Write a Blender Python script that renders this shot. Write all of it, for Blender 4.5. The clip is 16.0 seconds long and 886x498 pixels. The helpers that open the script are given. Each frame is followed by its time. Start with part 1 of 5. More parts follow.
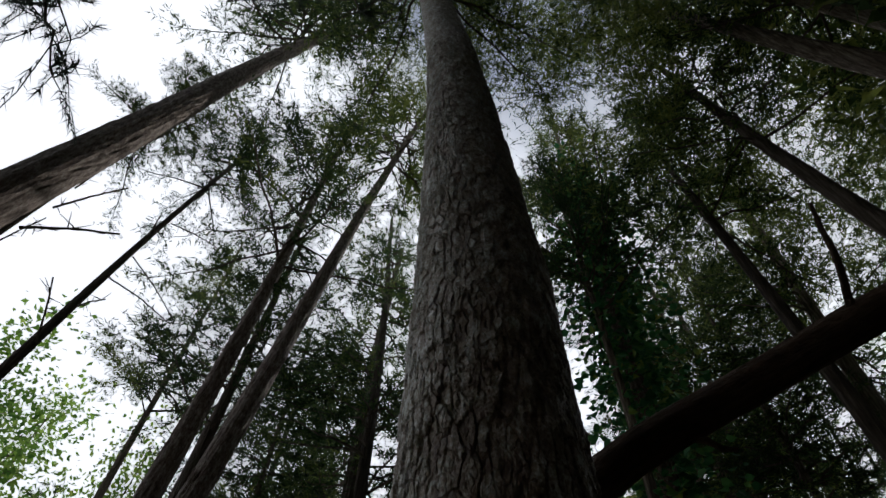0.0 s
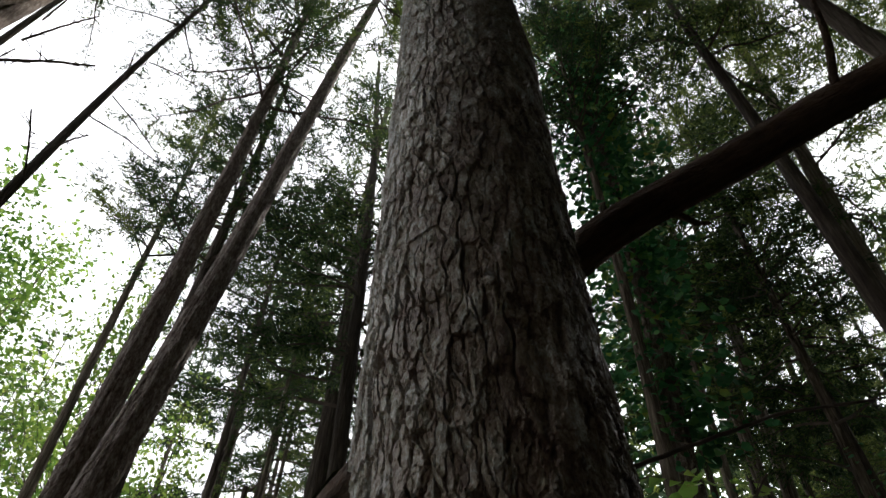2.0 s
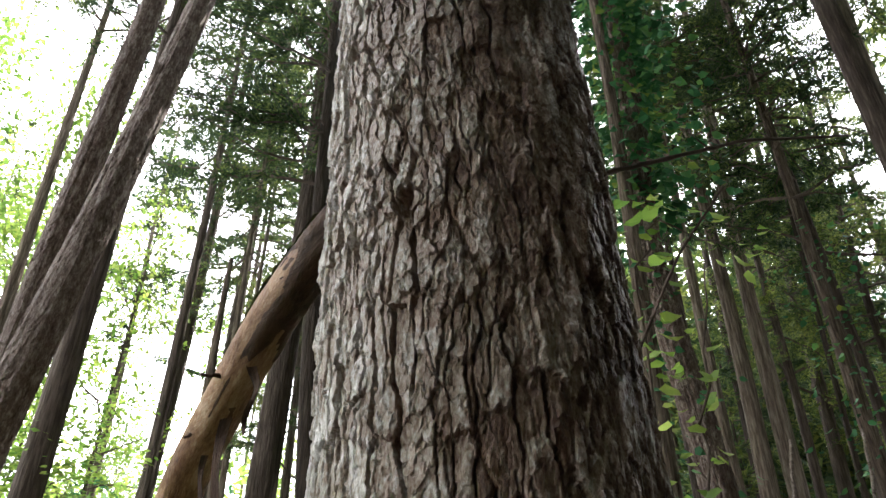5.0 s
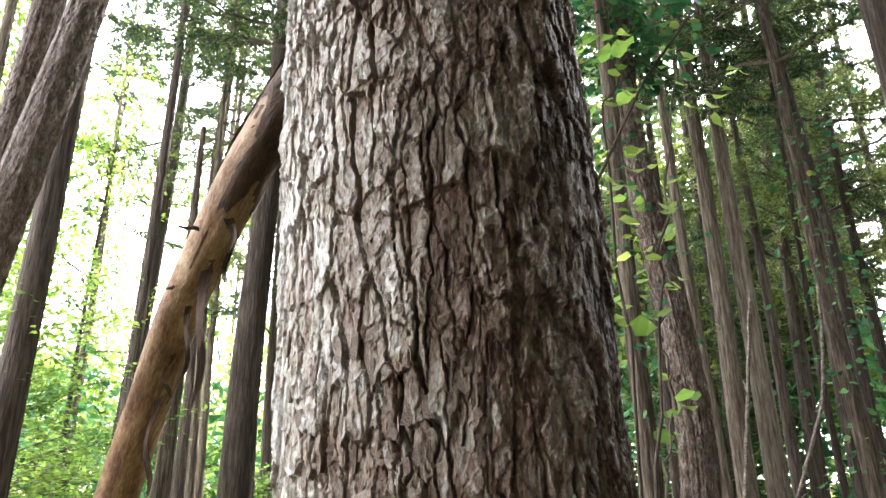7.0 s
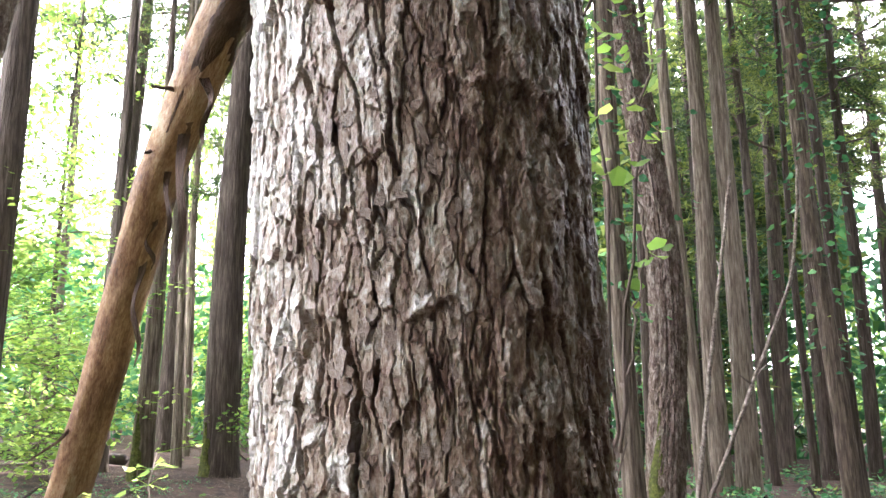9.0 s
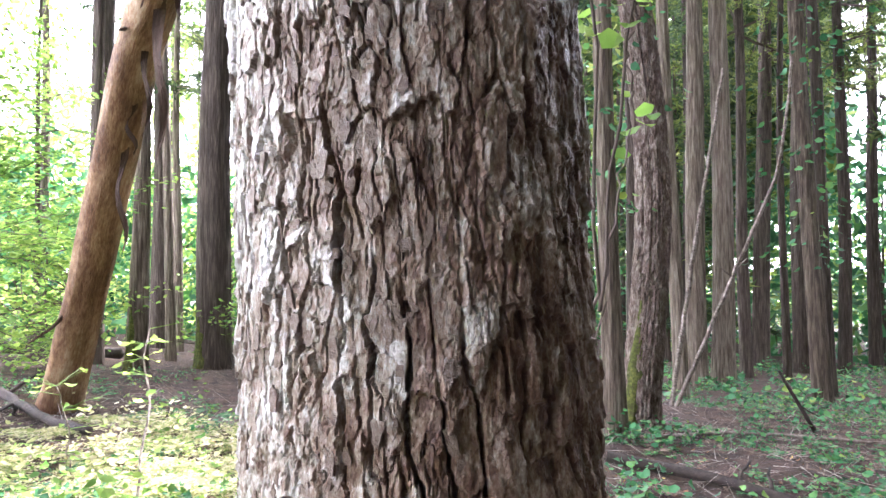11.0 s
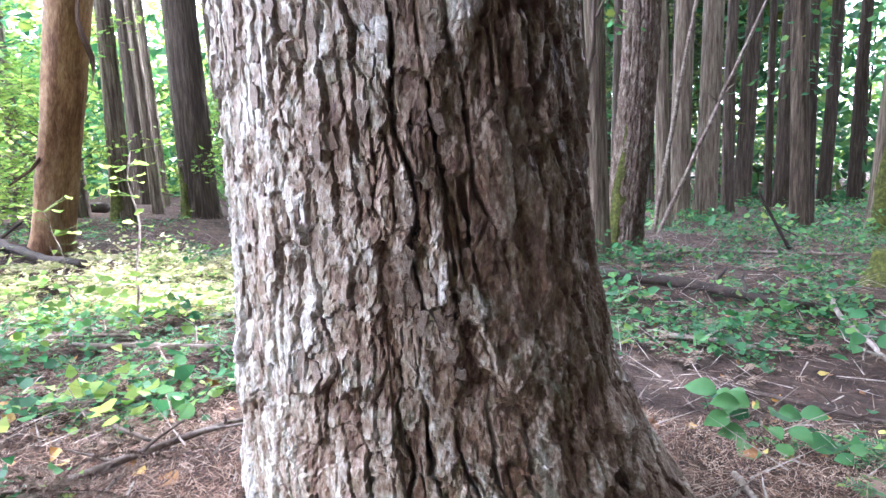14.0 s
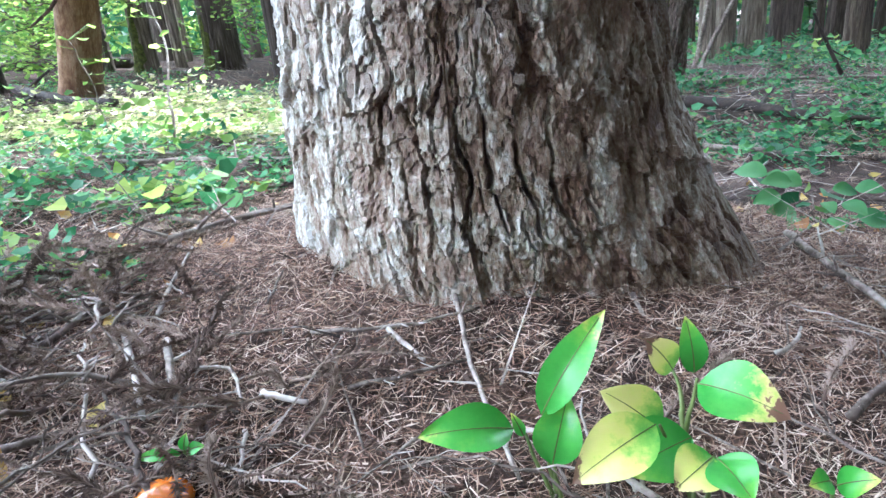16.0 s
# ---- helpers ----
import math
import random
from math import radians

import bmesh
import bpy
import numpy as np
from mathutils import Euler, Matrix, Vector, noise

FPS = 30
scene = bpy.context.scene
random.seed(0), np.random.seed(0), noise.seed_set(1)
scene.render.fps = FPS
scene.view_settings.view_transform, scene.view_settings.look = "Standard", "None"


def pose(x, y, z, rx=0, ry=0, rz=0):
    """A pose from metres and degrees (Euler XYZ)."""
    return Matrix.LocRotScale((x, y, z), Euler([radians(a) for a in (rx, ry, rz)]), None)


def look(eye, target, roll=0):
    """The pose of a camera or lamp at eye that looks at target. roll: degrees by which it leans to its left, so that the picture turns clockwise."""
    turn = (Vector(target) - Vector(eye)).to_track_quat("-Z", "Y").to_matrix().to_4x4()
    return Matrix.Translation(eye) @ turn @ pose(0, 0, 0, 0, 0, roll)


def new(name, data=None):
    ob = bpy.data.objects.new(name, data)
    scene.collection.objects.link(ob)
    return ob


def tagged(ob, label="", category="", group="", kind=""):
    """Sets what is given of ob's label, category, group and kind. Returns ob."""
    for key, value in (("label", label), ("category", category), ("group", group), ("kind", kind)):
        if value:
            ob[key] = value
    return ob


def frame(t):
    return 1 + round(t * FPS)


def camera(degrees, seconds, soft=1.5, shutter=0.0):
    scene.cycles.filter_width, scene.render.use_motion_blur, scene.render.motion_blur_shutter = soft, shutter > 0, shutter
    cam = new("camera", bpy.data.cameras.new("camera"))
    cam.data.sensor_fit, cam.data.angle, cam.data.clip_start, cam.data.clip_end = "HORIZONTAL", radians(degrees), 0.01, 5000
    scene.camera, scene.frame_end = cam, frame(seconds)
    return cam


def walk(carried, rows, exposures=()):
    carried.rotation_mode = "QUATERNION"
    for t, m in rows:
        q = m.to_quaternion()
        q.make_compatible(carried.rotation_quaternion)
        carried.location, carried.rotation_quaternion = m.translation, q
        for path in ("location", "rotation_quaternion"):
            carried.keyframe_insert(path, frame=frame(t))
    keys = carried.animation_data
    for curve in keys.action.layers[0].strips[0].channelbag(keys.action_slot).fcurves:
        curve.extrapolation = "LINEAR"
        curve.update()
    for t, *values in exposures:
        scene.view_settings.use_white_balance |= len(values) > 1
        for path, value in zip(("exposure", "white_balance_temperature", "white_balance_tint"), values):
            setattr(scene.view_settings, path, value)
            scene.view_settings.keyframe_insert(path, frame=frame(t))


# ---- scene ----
cam = camera(67.5, 16.0)
PATH = [
    (0, (0.267, 0.003, 1.868), (-0.028, 0.966, 3.596), 4.7),
    (0.5, (0.273, 0.033, 1.854), (-0.025, 1.044, 3.554), 4.1),
    (1, (0.264, 0.085, 1.81), (-0.038, 1.158, 3.47), 3.5),
    (1.5, (0.254, 0.16, 1.74), (-0.065, 1.357, 3.31), 3.0),
    (2, (0.251, 0.236, 1.681), (-0.087, 1.541, 3.159), 2.1),
    (2.5, (0.245, 0.298, 1.645), (-0.103, 1.693, 3.035), 1.0),
    (3, (0.235, 0.306, 1.606), (-0.122, 1.764, 2.928), 0.7),
    (3.5, (0.233, 0.326, 1.571), (-0.129, 1.87, 2.79), 0.7),
    (4, (0.225, 0.345, 1.543), (-0.138, 1.94, 2.694), 0.5),
    (4.2, (0.22, 0.355, 1.535), (-0.138, 1.966, 2.664), 0.5),
    (6.3, (0.258, 0.366, 1.381), (-0.073, 2.184, 2.144), -1.0),
    (6.5, (0.262, 0.376, 1.36), (-0.065, 2.204, 2.101), -1.1),
    (7, (0.26, 0.382, 1.334), (-0.056, 2.243, 1.996), -1.0),
    (7.5, (0.264, 0.391, 1.3), (-0.042, 2.279, 1.884), -0.8),
    (8, (0.263, 0.396, 1.268), (-0.035, 2.307, 1.776), -0.7),
    (8.5, (0.269, 0.404, 1.23), (-0.023, 2.335, 1.662), -0.8),
    (9, (0.268, 0.415, 1.181), (-0.018, 2.364, 1.528), -0.7),
    (9.2, (0.266, 0.419, 1.163), (-0.018, 2.374, 1.475), -0.7),
    (11.3, (0.28, 0.431, 0.999), (0.033, 2.416, 1.026), -0.6),
    (11.5, (0.286, 0.433, 0.975), (0.051, 2.419, 0.971), -0.7),
    (12, (0.29, 0.441, 0.932), (0.077, 2.428, 0.851), -1.5),
    (12.5, (0.285, 0.449, 0.883), (0.077, 2.431, 0.718), -2.3),
    (13, (0.286, 0.443, 0.854), (0.078, 2.418, 0.612), -2.8),
    (13.5, (0.284, 0.431, 0.822), (0.071, 2.396, 0.518), -2.7),
    (14, (0.27, 0.423, 0.791), (0.045, 2.378, 0.435), -2.6),
    (14.5, (0.255, 0.413, 0.752), (0.01, 2.354, 0.338), -3.3),
    (15, (0.256, 0.41, 0.678), (-0.013, 2.327, 0.178), -4.5),
    (15.5, (0.249, 0.398, 0.615), (-0.05, 2.267, -0.031), -5.1),
    (16, (0.222, 0.388, 0.576), (-0.1, 2.216, -0.171), -5.0),
]
EXPOSURES = [(0.0, -1.2, 6100, 11), (2.5, 0.2, 6400, 12), (4.2, 1.3, 6400, 13), (6.3, 2.48, 6350, 15), (9.2, 3.28, 6050, 21), (12.5, 3.35, 5550, 25), (14.5, 3.3, 5380, 23), (15.5, 3.2, 5200, 17), (16.0, 3.13, 5080, 12)]
walk(cam, [(t, look(eye, target, roll)) for t, eye, target, roll in PATH], EXPOSURES)

# ---- light ----
SUN_AZ, SUN_EL = 18.75, 36.0
world = bpy.data.worlds.new("forest_sky")
scene.world = world
world.use_nodes = True
wn, wl = world.node_tree.nodes, world.node_tree.links
wn.clear()
w_out = wn.new("ShaderNodeOutputWorld")
w_bg = wn.new("ShaderNodeBackground")
w_sky = wn.new("ShaderNodeTexSky")
w_sky.sky_type, w_sky.sun_disc = "NISHITA", False
w_sky.sun_elevation, w_sky.sun_rotation = radians(SUN_EL), radians(SUN_AZ)
w_co = wn.new("ShaderNodeTexCoord")
w_no = wn.new("ShaderNodeTexNoise")
w_no.inputs["Scale"].default_value, w_no.inputs["Detail"].default_value = 1.6, 6.0
w_ramp = wn.new("ShaderNodeValToRGB")
w_ramp.color_ramp.elements[0].position, w_ramp.color_ramp.elements[1].position = 0.26, 0.42
w_ramp.color_ramp.elements[0].color = (0.22, 0.22, 0.22, 1)
w_mix = wn.new("ShaderNodeMixRGB")
w_mix.inputs["Color2"].default_value = (16.4, 16.5, 16.8, 1)
wl.new(w_co.outputs["Generated"], w_no.inputs["Vector"])
w_sep = wn.new("ShaderNodeSeparateXYZ")
wl.new(w_co.outputs["Generated"], w_sep.inputs["Vector"])
w_high = wn.new("ShaderNodeMath")  # the haze thins towards the zenith
w_high.operation = "MULTIPLY_ADD"
w_high.inputs[1].default_value, w_high.inputs[2].default_value = -1.7, 1.56
wl.new(w_sep.outputs["Z"], w_high.inputs[0])
w_sum = wn.new("ShaderNodeMath")
wl.new(w_no.outputs["Fac"], w_sum.inputs[0])
wl.new(w_high.outputs[0], w_sum.inputs[1])
wl.new(w_sum.outputs[0], w_ramp.inputs["Fac"])
wl.new(w_ramp.outputs["Color"], w_mix.inputs["Fac"])
wl.new(w_sky.outputs["Color"], w_mix.inputs["Color1"])
wl.new(w_mix.outputs["Color"], w_bg.inputs["Color"])
w_bg.inputs["Strength"].default_value = 0.15
wl.new(w_bg.outputs["Background"], w_out.inputs["Surface"])

sun_data = bpy.data.lights.new("sun", "SUN")
sun_data.energy, sun_data.angle, sun_data.color = 5.0, radians(0.53), (1.0, 0.93, 0.82)
sun = new("sun", sun_data)
SUN_DIR = Vector((math.sin(radians(SUN_AZ)) * math.cos(radians(SUN_EL)), math.cos(radians(SUN_AZ)) * math.cos(radians(SUN_EL)), math.sin(radians(SUN_EL))))
sun.matrix_world = look(SUN_DIR * 60, (0, 0, 0))


# ---- materials ----
def material(name, stops, scale=6.0, rough=0.8, bump=0.3, bump_scale=30.0, stretch=(1, 1, 1), translucent=0.0, per_object=0.0, per_island=0.0, tone="", spec=0.3, dist=0.01, grain="", speckle=0.0, flaky=0.0):
    """Noise-mottled surface: colour stops over a coarse noise, with a finer noise for relief."""
    m = bpy.data.materials.new(name)
    m.use_nodes = True
    n, l = m.node_tree.nodes, m.node_tree.links
    b = n["Principled BSDF"]
    b.inputs["Roughness"].default_value = rough
    b.inputs["Specular IOR Level"].default_value = spec
    co = n.new("ShaderNodeTexCoord")
    mp = n.new("ShaderNodeMapping")
    mp.inputs["Scale"].default_value = stretch
    if grain:
        ga = n.new("ShaderNodeAttribute")
        ga.attribute_name = grain
        l.new(ga.outputs["Vector"], mp.inputs["Vector"])
    else:
        l.new(co.outputs["Object"], mp.inputs["Vector"])
    big = n.new("ShaderNodeTexNoise")
    big.inputs["Scale"].default_value, big.inputs["Detail"].default_value, big.inputs["Roughness"].default_value = scale, 8.0, 0.65
    l.new(mp.outputs["Vector"], big.inputs["Vector"])
    fac = big.outputs["Fac"]

    def add(a, other, gain):
        ma = n.new("ShaderNodeMath")
        ma.operation = "MULTIPLY_ADD"
        sub = n.new("ShaderNodeMath")
        sub.operation = "SUBTRACT"
        l.new(other, sub.inputs[0])
        sub.inputs[1].default_value = 0.5
        l.new(sub.outputs[0], ma.inputs[0])
        ma.inputs[1].default_value = gain
        l.new(a, ma.inputs[2])
        return ma.outputs[0]

    if per_object:
        fac = add(fac, n.new("ShaderNodeObjectInfo").outputs["Random"], per_object)
    if per_island:
        fac = add(fac, n.new("ShaderNodeNewGeometry").outputs["Random Per Island"], per_island)
    if tone:
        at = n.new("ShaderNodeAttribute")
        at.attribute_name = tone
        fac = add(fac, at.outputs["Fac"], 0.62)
    if speckle:
        sp = n.new("ShaderNodeTexNoise")
        sp.inputs["Scale"].default_value, sp.inputs["Detail"].default_value, sp.inputs["Roughness"].default_value = bump_scale * 0.6, 4.0, 0.7
        l.new(mp.outputs["Vector"], sp.inputs["Vector"])
        fac = add(fac, sp.outputs["Fac"], speckle)
    ramp = n.new("ShaderNodeValToRGB")
    while len(ramp.color_ramp.elements) < len(stops):
        ramp.color_ramp.elements.new(0.5)
    for e, (p, c) in zip(ramp.color_ramp.elements, stops):
        e.position, e.color = p, (*c, 1)
    l.new(fac, ramp.inputs["Fac"])
    l.new(ramp.outputs["Color"], b.inputs["Base Color"])
    if bump:
        fine = n.new("ShaderNodeTexNoise")
        fine.inputs["Scale"].default_value, fine.inputs["Detail"].default_value = bump_scale, 6.0
        l.new(mp.outputs["Vector"], fine.inputs["Vector"])
        bp = n.new("ShaderNodeBump")
        bp.inputs["Strength"].default_value, bp.inputs["Distance"].default_value = bump, dist
        height = fine.outputs["Fac"]
        if flaky:
            warp = n.new("ShaderNodeVectorMath")
            warp.operation = "MULTIPLY_ADD"
            warp.inputs[1].default_value = (0.02, 0.02, 0.02)
            l.new(fine.outputs["Color"], warp.inputs[0])
            l.new(mp.outputs["Vector"], warp.inputs[2])
            for k, gain in ((1.0, 1.6), (2.6, 0.7)):
                vo = n.new("ShaderNodeTexVoronoi")
                vo.inputs["Scale"].default_value = flaky * k
                l.new(warp.outputs[0], vo.inputs["Vector"])
                height = add(height, vo.outputs["Color"], gain)
        l.new(height, bp.inputs["Height"])
        l.new(bp.outputs["Normal"], b.inputs["Normal"])
    if translucent:
        tr = n.new("ShaderNodeBsdfTranslucent")
        mx = n.new("ShaderNodeMixShader")
        mx.inputs["Fac"].default_value = translucent
        l.new(ramp.outputs["Color"], tr.inputs["Color"])
        l.new(b.outputs["BSDF"], mx.inputs[1])
        l.new(tr.outputs["BSDF"], mx.inputs[2])
        l.new(mx.outputs["Shader"], n["Material Output"].inputs["Surface"])
    return m


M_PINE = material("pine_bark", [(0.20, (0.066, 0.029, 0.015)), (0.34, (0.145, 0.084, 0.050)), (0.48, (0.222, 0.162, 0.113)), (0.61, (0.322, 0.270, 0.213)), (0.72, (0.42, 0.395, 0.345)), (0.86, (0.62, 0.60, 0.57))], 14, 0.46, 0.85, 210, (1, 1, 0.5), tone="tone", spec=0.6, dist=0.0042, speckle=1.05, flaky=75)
M_PLATE = material("bark_plate", [(0.25, (0.065, 0.033, 0.020)), (0.38, (0.135, 0.090, 0.060)), (0.50, (0.20, 0.148, 0.110)), (0.62, (0.275, 0.232, 0.190)), (0.80, (0.44, 0.42, 0.39))], 0.8, 0.52, 0.5, 9, per_object=0.15, spec=0.5, dist=0.05, speckle=0.6)
M_CEDAR = material("cedar_bark", [(0.3, (0.022, 0.015, 0.011)), (0.5, (0.056, 0.041, 0.031)), (0.72, (0.125, 0.10, 0.080))], 9, 0.9, 1.0, 22, (3, 3, 0.25), per_object=0.25, dist=0.04, speckle=0.5)
M_CEDAR_PALE = material("pale_cedar_bark", [(0.30, (0.045, 0.031, 0.022)), (0.46, (0.105, 0.080, 0.058)), (0.60, (0.18, 0.146, 0.110)), (0.76, (0.29, 0.25, 0.20))], 9, 0.9, 1.0, 22, (3, 3, 0.25), per_object=0.2, dist=0.04, speckle=0.7)
M_PINE_FAR = material("rough_pine_bark", [(0.3, (0.045, 0.026, 0.020)), (0.5, (0.125, 0.090, 0.070)), (0.75, (0.31, 0.27, 0.235))], 12, 0.75, 0.8, 60, (2, 2, 0.7), dist=0.01, speckle=0.7)
M_MOSS = material("moss", [(0.28, (0.035, 0.030, 0.014)), (0.45, (0.050, 0.058, 0.014)), (0.6, (0.095, 0.105, 0.022)), (0.8, (0.17, 0.17, 0.05))], 22, 0.95, 0.9, 120, speckle=0.6)
M_DEAD = material("barkless_dead_wood", [(0.30, (0.065, 0.031, 0.017)), (0.43, (0.17, 0.086, 0.043)), (0.56, (0.32, 0.195, 0.105)), (0.73, (0.52, 0.41, 0.28))], 1.7, 0.58, 0.8, 30, (4.0, 0.8, 1), dist=0.02, grain="grain", speckle=0.45)
M_DEAD_BARK = material("rotting_bark", [(0.3, (0.03, 0.018, 0.012)), (0.5, (0.085, 0.05, 0.033)), (0.75, (0.17, 0.11, 0.075))], 3.0, 0.85, 1.0, 30, (4.0, 0.9, 1), dist=0.03, grain="grain", speckle=0.4)
M_FROND = material("dead_frond", [(0.25, (0.035, 0.020, 0.013)), (0.5, (0.095, 0.060, 0.040)), (0.8, (0.24, 0.175, 0.13))], 4, 0.8, 0, per_object=0.4, per_island=0.5)
M_FROND_PALE = material("weathered_frond", [(0.25, (0.06, 0.038, 0.027)), (0.5, (0.16, 0.110, 0.080)), (0.8, (0.33, 0.255, 0.205))], 4, 0.8, 0, per_object=0.5, per_island=0.4)
M_SPRAY = material("hanging_needles", [(0.3, (0.018, 0.030, 0.022)), (0.7, (0.05, 0.07, 0.04))], 2, 0.6, 0, translucent=0.15, per_island=0.3)
M_NEEDLES = material("conifer_foliage", [(0.3, (0.020, 0.042, 0.018)), (0.52, (0.055, 0.095, 0.028)), (0.75, (0.22, 0.26, 0.055))], 0.5, 0.6, 0, translucent=0.42, per_object=0.25, per_island=0.35)
M_LEAF = material("broad_leaf", [(0.25, (0.075, 0.165, 0.032)), (0.5, (0.19, 0.32, 0.06)), (0.68, (0.32, 0.44, 0.09)), (0.85, (0.46, 0.52, 0.14))], 0.8, 0.5, 0, translucent=0.66, per_object=0.3, per_island=0.4)
# strong sunlight painted into the leaf colour as pale stops
M_SUNNY = material("sunlit_pale_herb", [(0.25, (0.20, 0.26, 0.08)), (0.45, (0.42, 0.42, 0.18)), (0.65, (0.58, 0.54, 0.30)), (0.88, (0.64, 0.58, 0.42))], 1.5, 0.6, 0, translucent=0.5, per_island=0.7)
M_HERB = material("herb_leaf", [(0.22, (0.022, 0.090, 0.036)), (0.5, (0.05, 0.175, 0.066)), (0.72, (0.11, 0.26, 0.070)), (0.88, (0.30, 0.34, 0.06))], 1.5, 0.5, 0, translucent=0.35, per_island=0.55)
M_SOIL = material("needle_litter_soil", [(0.28, (0.014, 0.009, 0.007)), (0.5, (0.05, 0.029, 0.021)), (0.75, (0.12, 0.074, 0.054))], 5, 0.95, 1.0, 60, dist=0.04, speckle=0.4)
M_NEEDLE_DRY = material("dry_needles", [(0.15, (0.075, 0.037, 0.025)), (0.42, (0.205, 0.118, 0.076)), (0.62, (0.30, 0.195, 0.135)), (0.90, (0.50, 0.39, 0.31))], 3, 0.8, 0, per_island=0.9)
M_TWIG = material("dead_twig", [(0.3, (0.085, 0.064, 0.050)), (0.52, (0.25, 0.21, 0.178)), (0.80, (0.44, 0.40, 0.36))], 18, 0.85, 0.4, 120, per_object=0.45, dist=0.004, speckle=0.5)
M_BRANCH = material("bare_branch", [(0.3, (0.05, 0.035, 0.028)), (0.7, (0.13, 0.10, 0.08))], 6, 0.9, 0.3, 40)
M_FALLEN = material("fallen_branch_wood", [(0.3, (0.055, 0.040, 0.032)), (0.55, (0.14, 0.11, 0.09)), (0.8, (0.30, 0.265, 0.23))], 14, 0.85, 0.5, 60, per_object=0.3, dist=0.01, speckle=0.5)
M_FALLEN_LEAF = material("fallen_leaf", [(0.2, (0.06, 0.035, 0.022)), (0.45, (0.20, 0.10, 0.04)), (0.62, (0.40, 0.20, 0.05)), (0.8, (0.50, 0.40, 0.12))], 6, 0.7, 0.2, 60, per_island=0.7, dist=0.003)
M_LOG = material("wet_rotten_log", [(0.3, (0.010, 0.007, 0.006)), (0.55, (0.032, 0.022, 0.017)), (0.8, (0.085, 0.065, 0.052))], 9, 0.75, 0.8, 50, dist=0.01, speckle=0.4)
M_MULCH = material("brown_mulch", [(0.2, (0.028, 0.018, 0.013)), (0.5, (0.095, 0.060, 0.044)), (0.85, (0.26, 0.19, 0.15))], 3, 0.85, 0, per_island=0.8)
M_STEM = material("green_stem", [(0.3, (0.06, 0.09, 0.02)), (0.7, (0.14, 0.17, 0.05))], 12, 0.6, 0.1, 60)
M_GLOSS = material("seedling_leaf", [(0.20, (0.05, 0.25, 0.03)), (0.55, (0.085, 0.35, 0.045)), (0.72, (0.17, 0.42, 0.05)), (0.80, (0.46, 0.50, 0.09))], 22, 0.28, 0.15, 60, translucent=0.35, tone="along", spec=0.5, dist=0.002)
M_YELLOW = material("yellowing_leaf", [(0.16, (0.09, 0.34, 0.045)), (0.34, (0.26, 0.48, 0.07)), (0.46, (0.60, 0.62, 0.14)), (0.70, (0.66, 0.60, 0.20)), (0.735, (0.17, 0.095, 0.06))], 26, 0.32, 0.15, 60, translucent=0.4, tone="along", spec=0.5, dist=0.002)
M_TIPPED = material("leaf_with_dead_tip", [(0.25, (0.06, 0.29, 0.04)), (0.52, (0.11, 0.39, 0.06)), (0.62, (0.50, 0.56, 0.13)), (0.67, (0.60, 0.52, 0.2)), (0.69, (0.19, 0.105, 0.065))], 26, 0.3, 0.15, 60, translucent=0.35, tone="along", spec=0.5, dist=0.002)
M_MUSH = material("mushroom_cap", [(0.3, (0.42, 0.10, 0.012)), (0.6, (0.62, 0.18, 0.025)), (0.8, (0.75, 0.30, 0.06))], 14, 0.12, 0.05, 40, spec=0.8)
M_MUSH_STEM = material("mushroom_stalk", [(0.3, (0.45, 0.36, 0.25)), (0.7, (0.65, 0.56, 0.42))], 30, 0.6, 0.2, 90)


# ---- building helpers ----
def mesh_of(name, verts, faces, mat, smooth=False):
    me = bpy.data.meshes.new(name)
    me.from_pydata([tuple(v) for v in verts], [], faces)
    me.materials.append(mat)
    if smooth:
        me.shade_smooth()
    return me


def mesh_arrays(name, verts, faces, mat, smooth=False):
    """Mesh from numpy arrays: verts n x 3, faces m x 3 or m x 4."""
    me = bpy.data.meshes.new(name)
    k = faces.shape[1]
    me.vertices.add(len(verts))
    me.vertices.foreach_set("co", np.ascontiguousarray(verts, np.float32).ravel())
    me.loops.add(faces.size)
    me.loops.foreach_set("vertex_index", np.ascontiguousarray(faces, np.int32).ravel())
    me.polygons.add(len(faces))
    me.polygons.foreach_set("loop_start", np.arange(0, faces.size, k, dtype=np.int32))
    me.polygons.foreach_set("loop_total", np.full(len(faces), k, np.int32))
    me.update(calc_edges=True)
    me.materials.append(mat)
    if smooth:
        me.shade_smooth()
    else:
        me.shade_flat()
    return me


def thing(name, label, category, x=0.0, y=0.0, z=0.0, group="", kind=""):
    ob = new(name)
    ob.location = (x, y, z)
    return tagged(ob, label, category, group, kind)


def part(name, me, parent, label=""):
    ob = new(name, me)
    ob.parent = parent
    return tagged(ob, label)


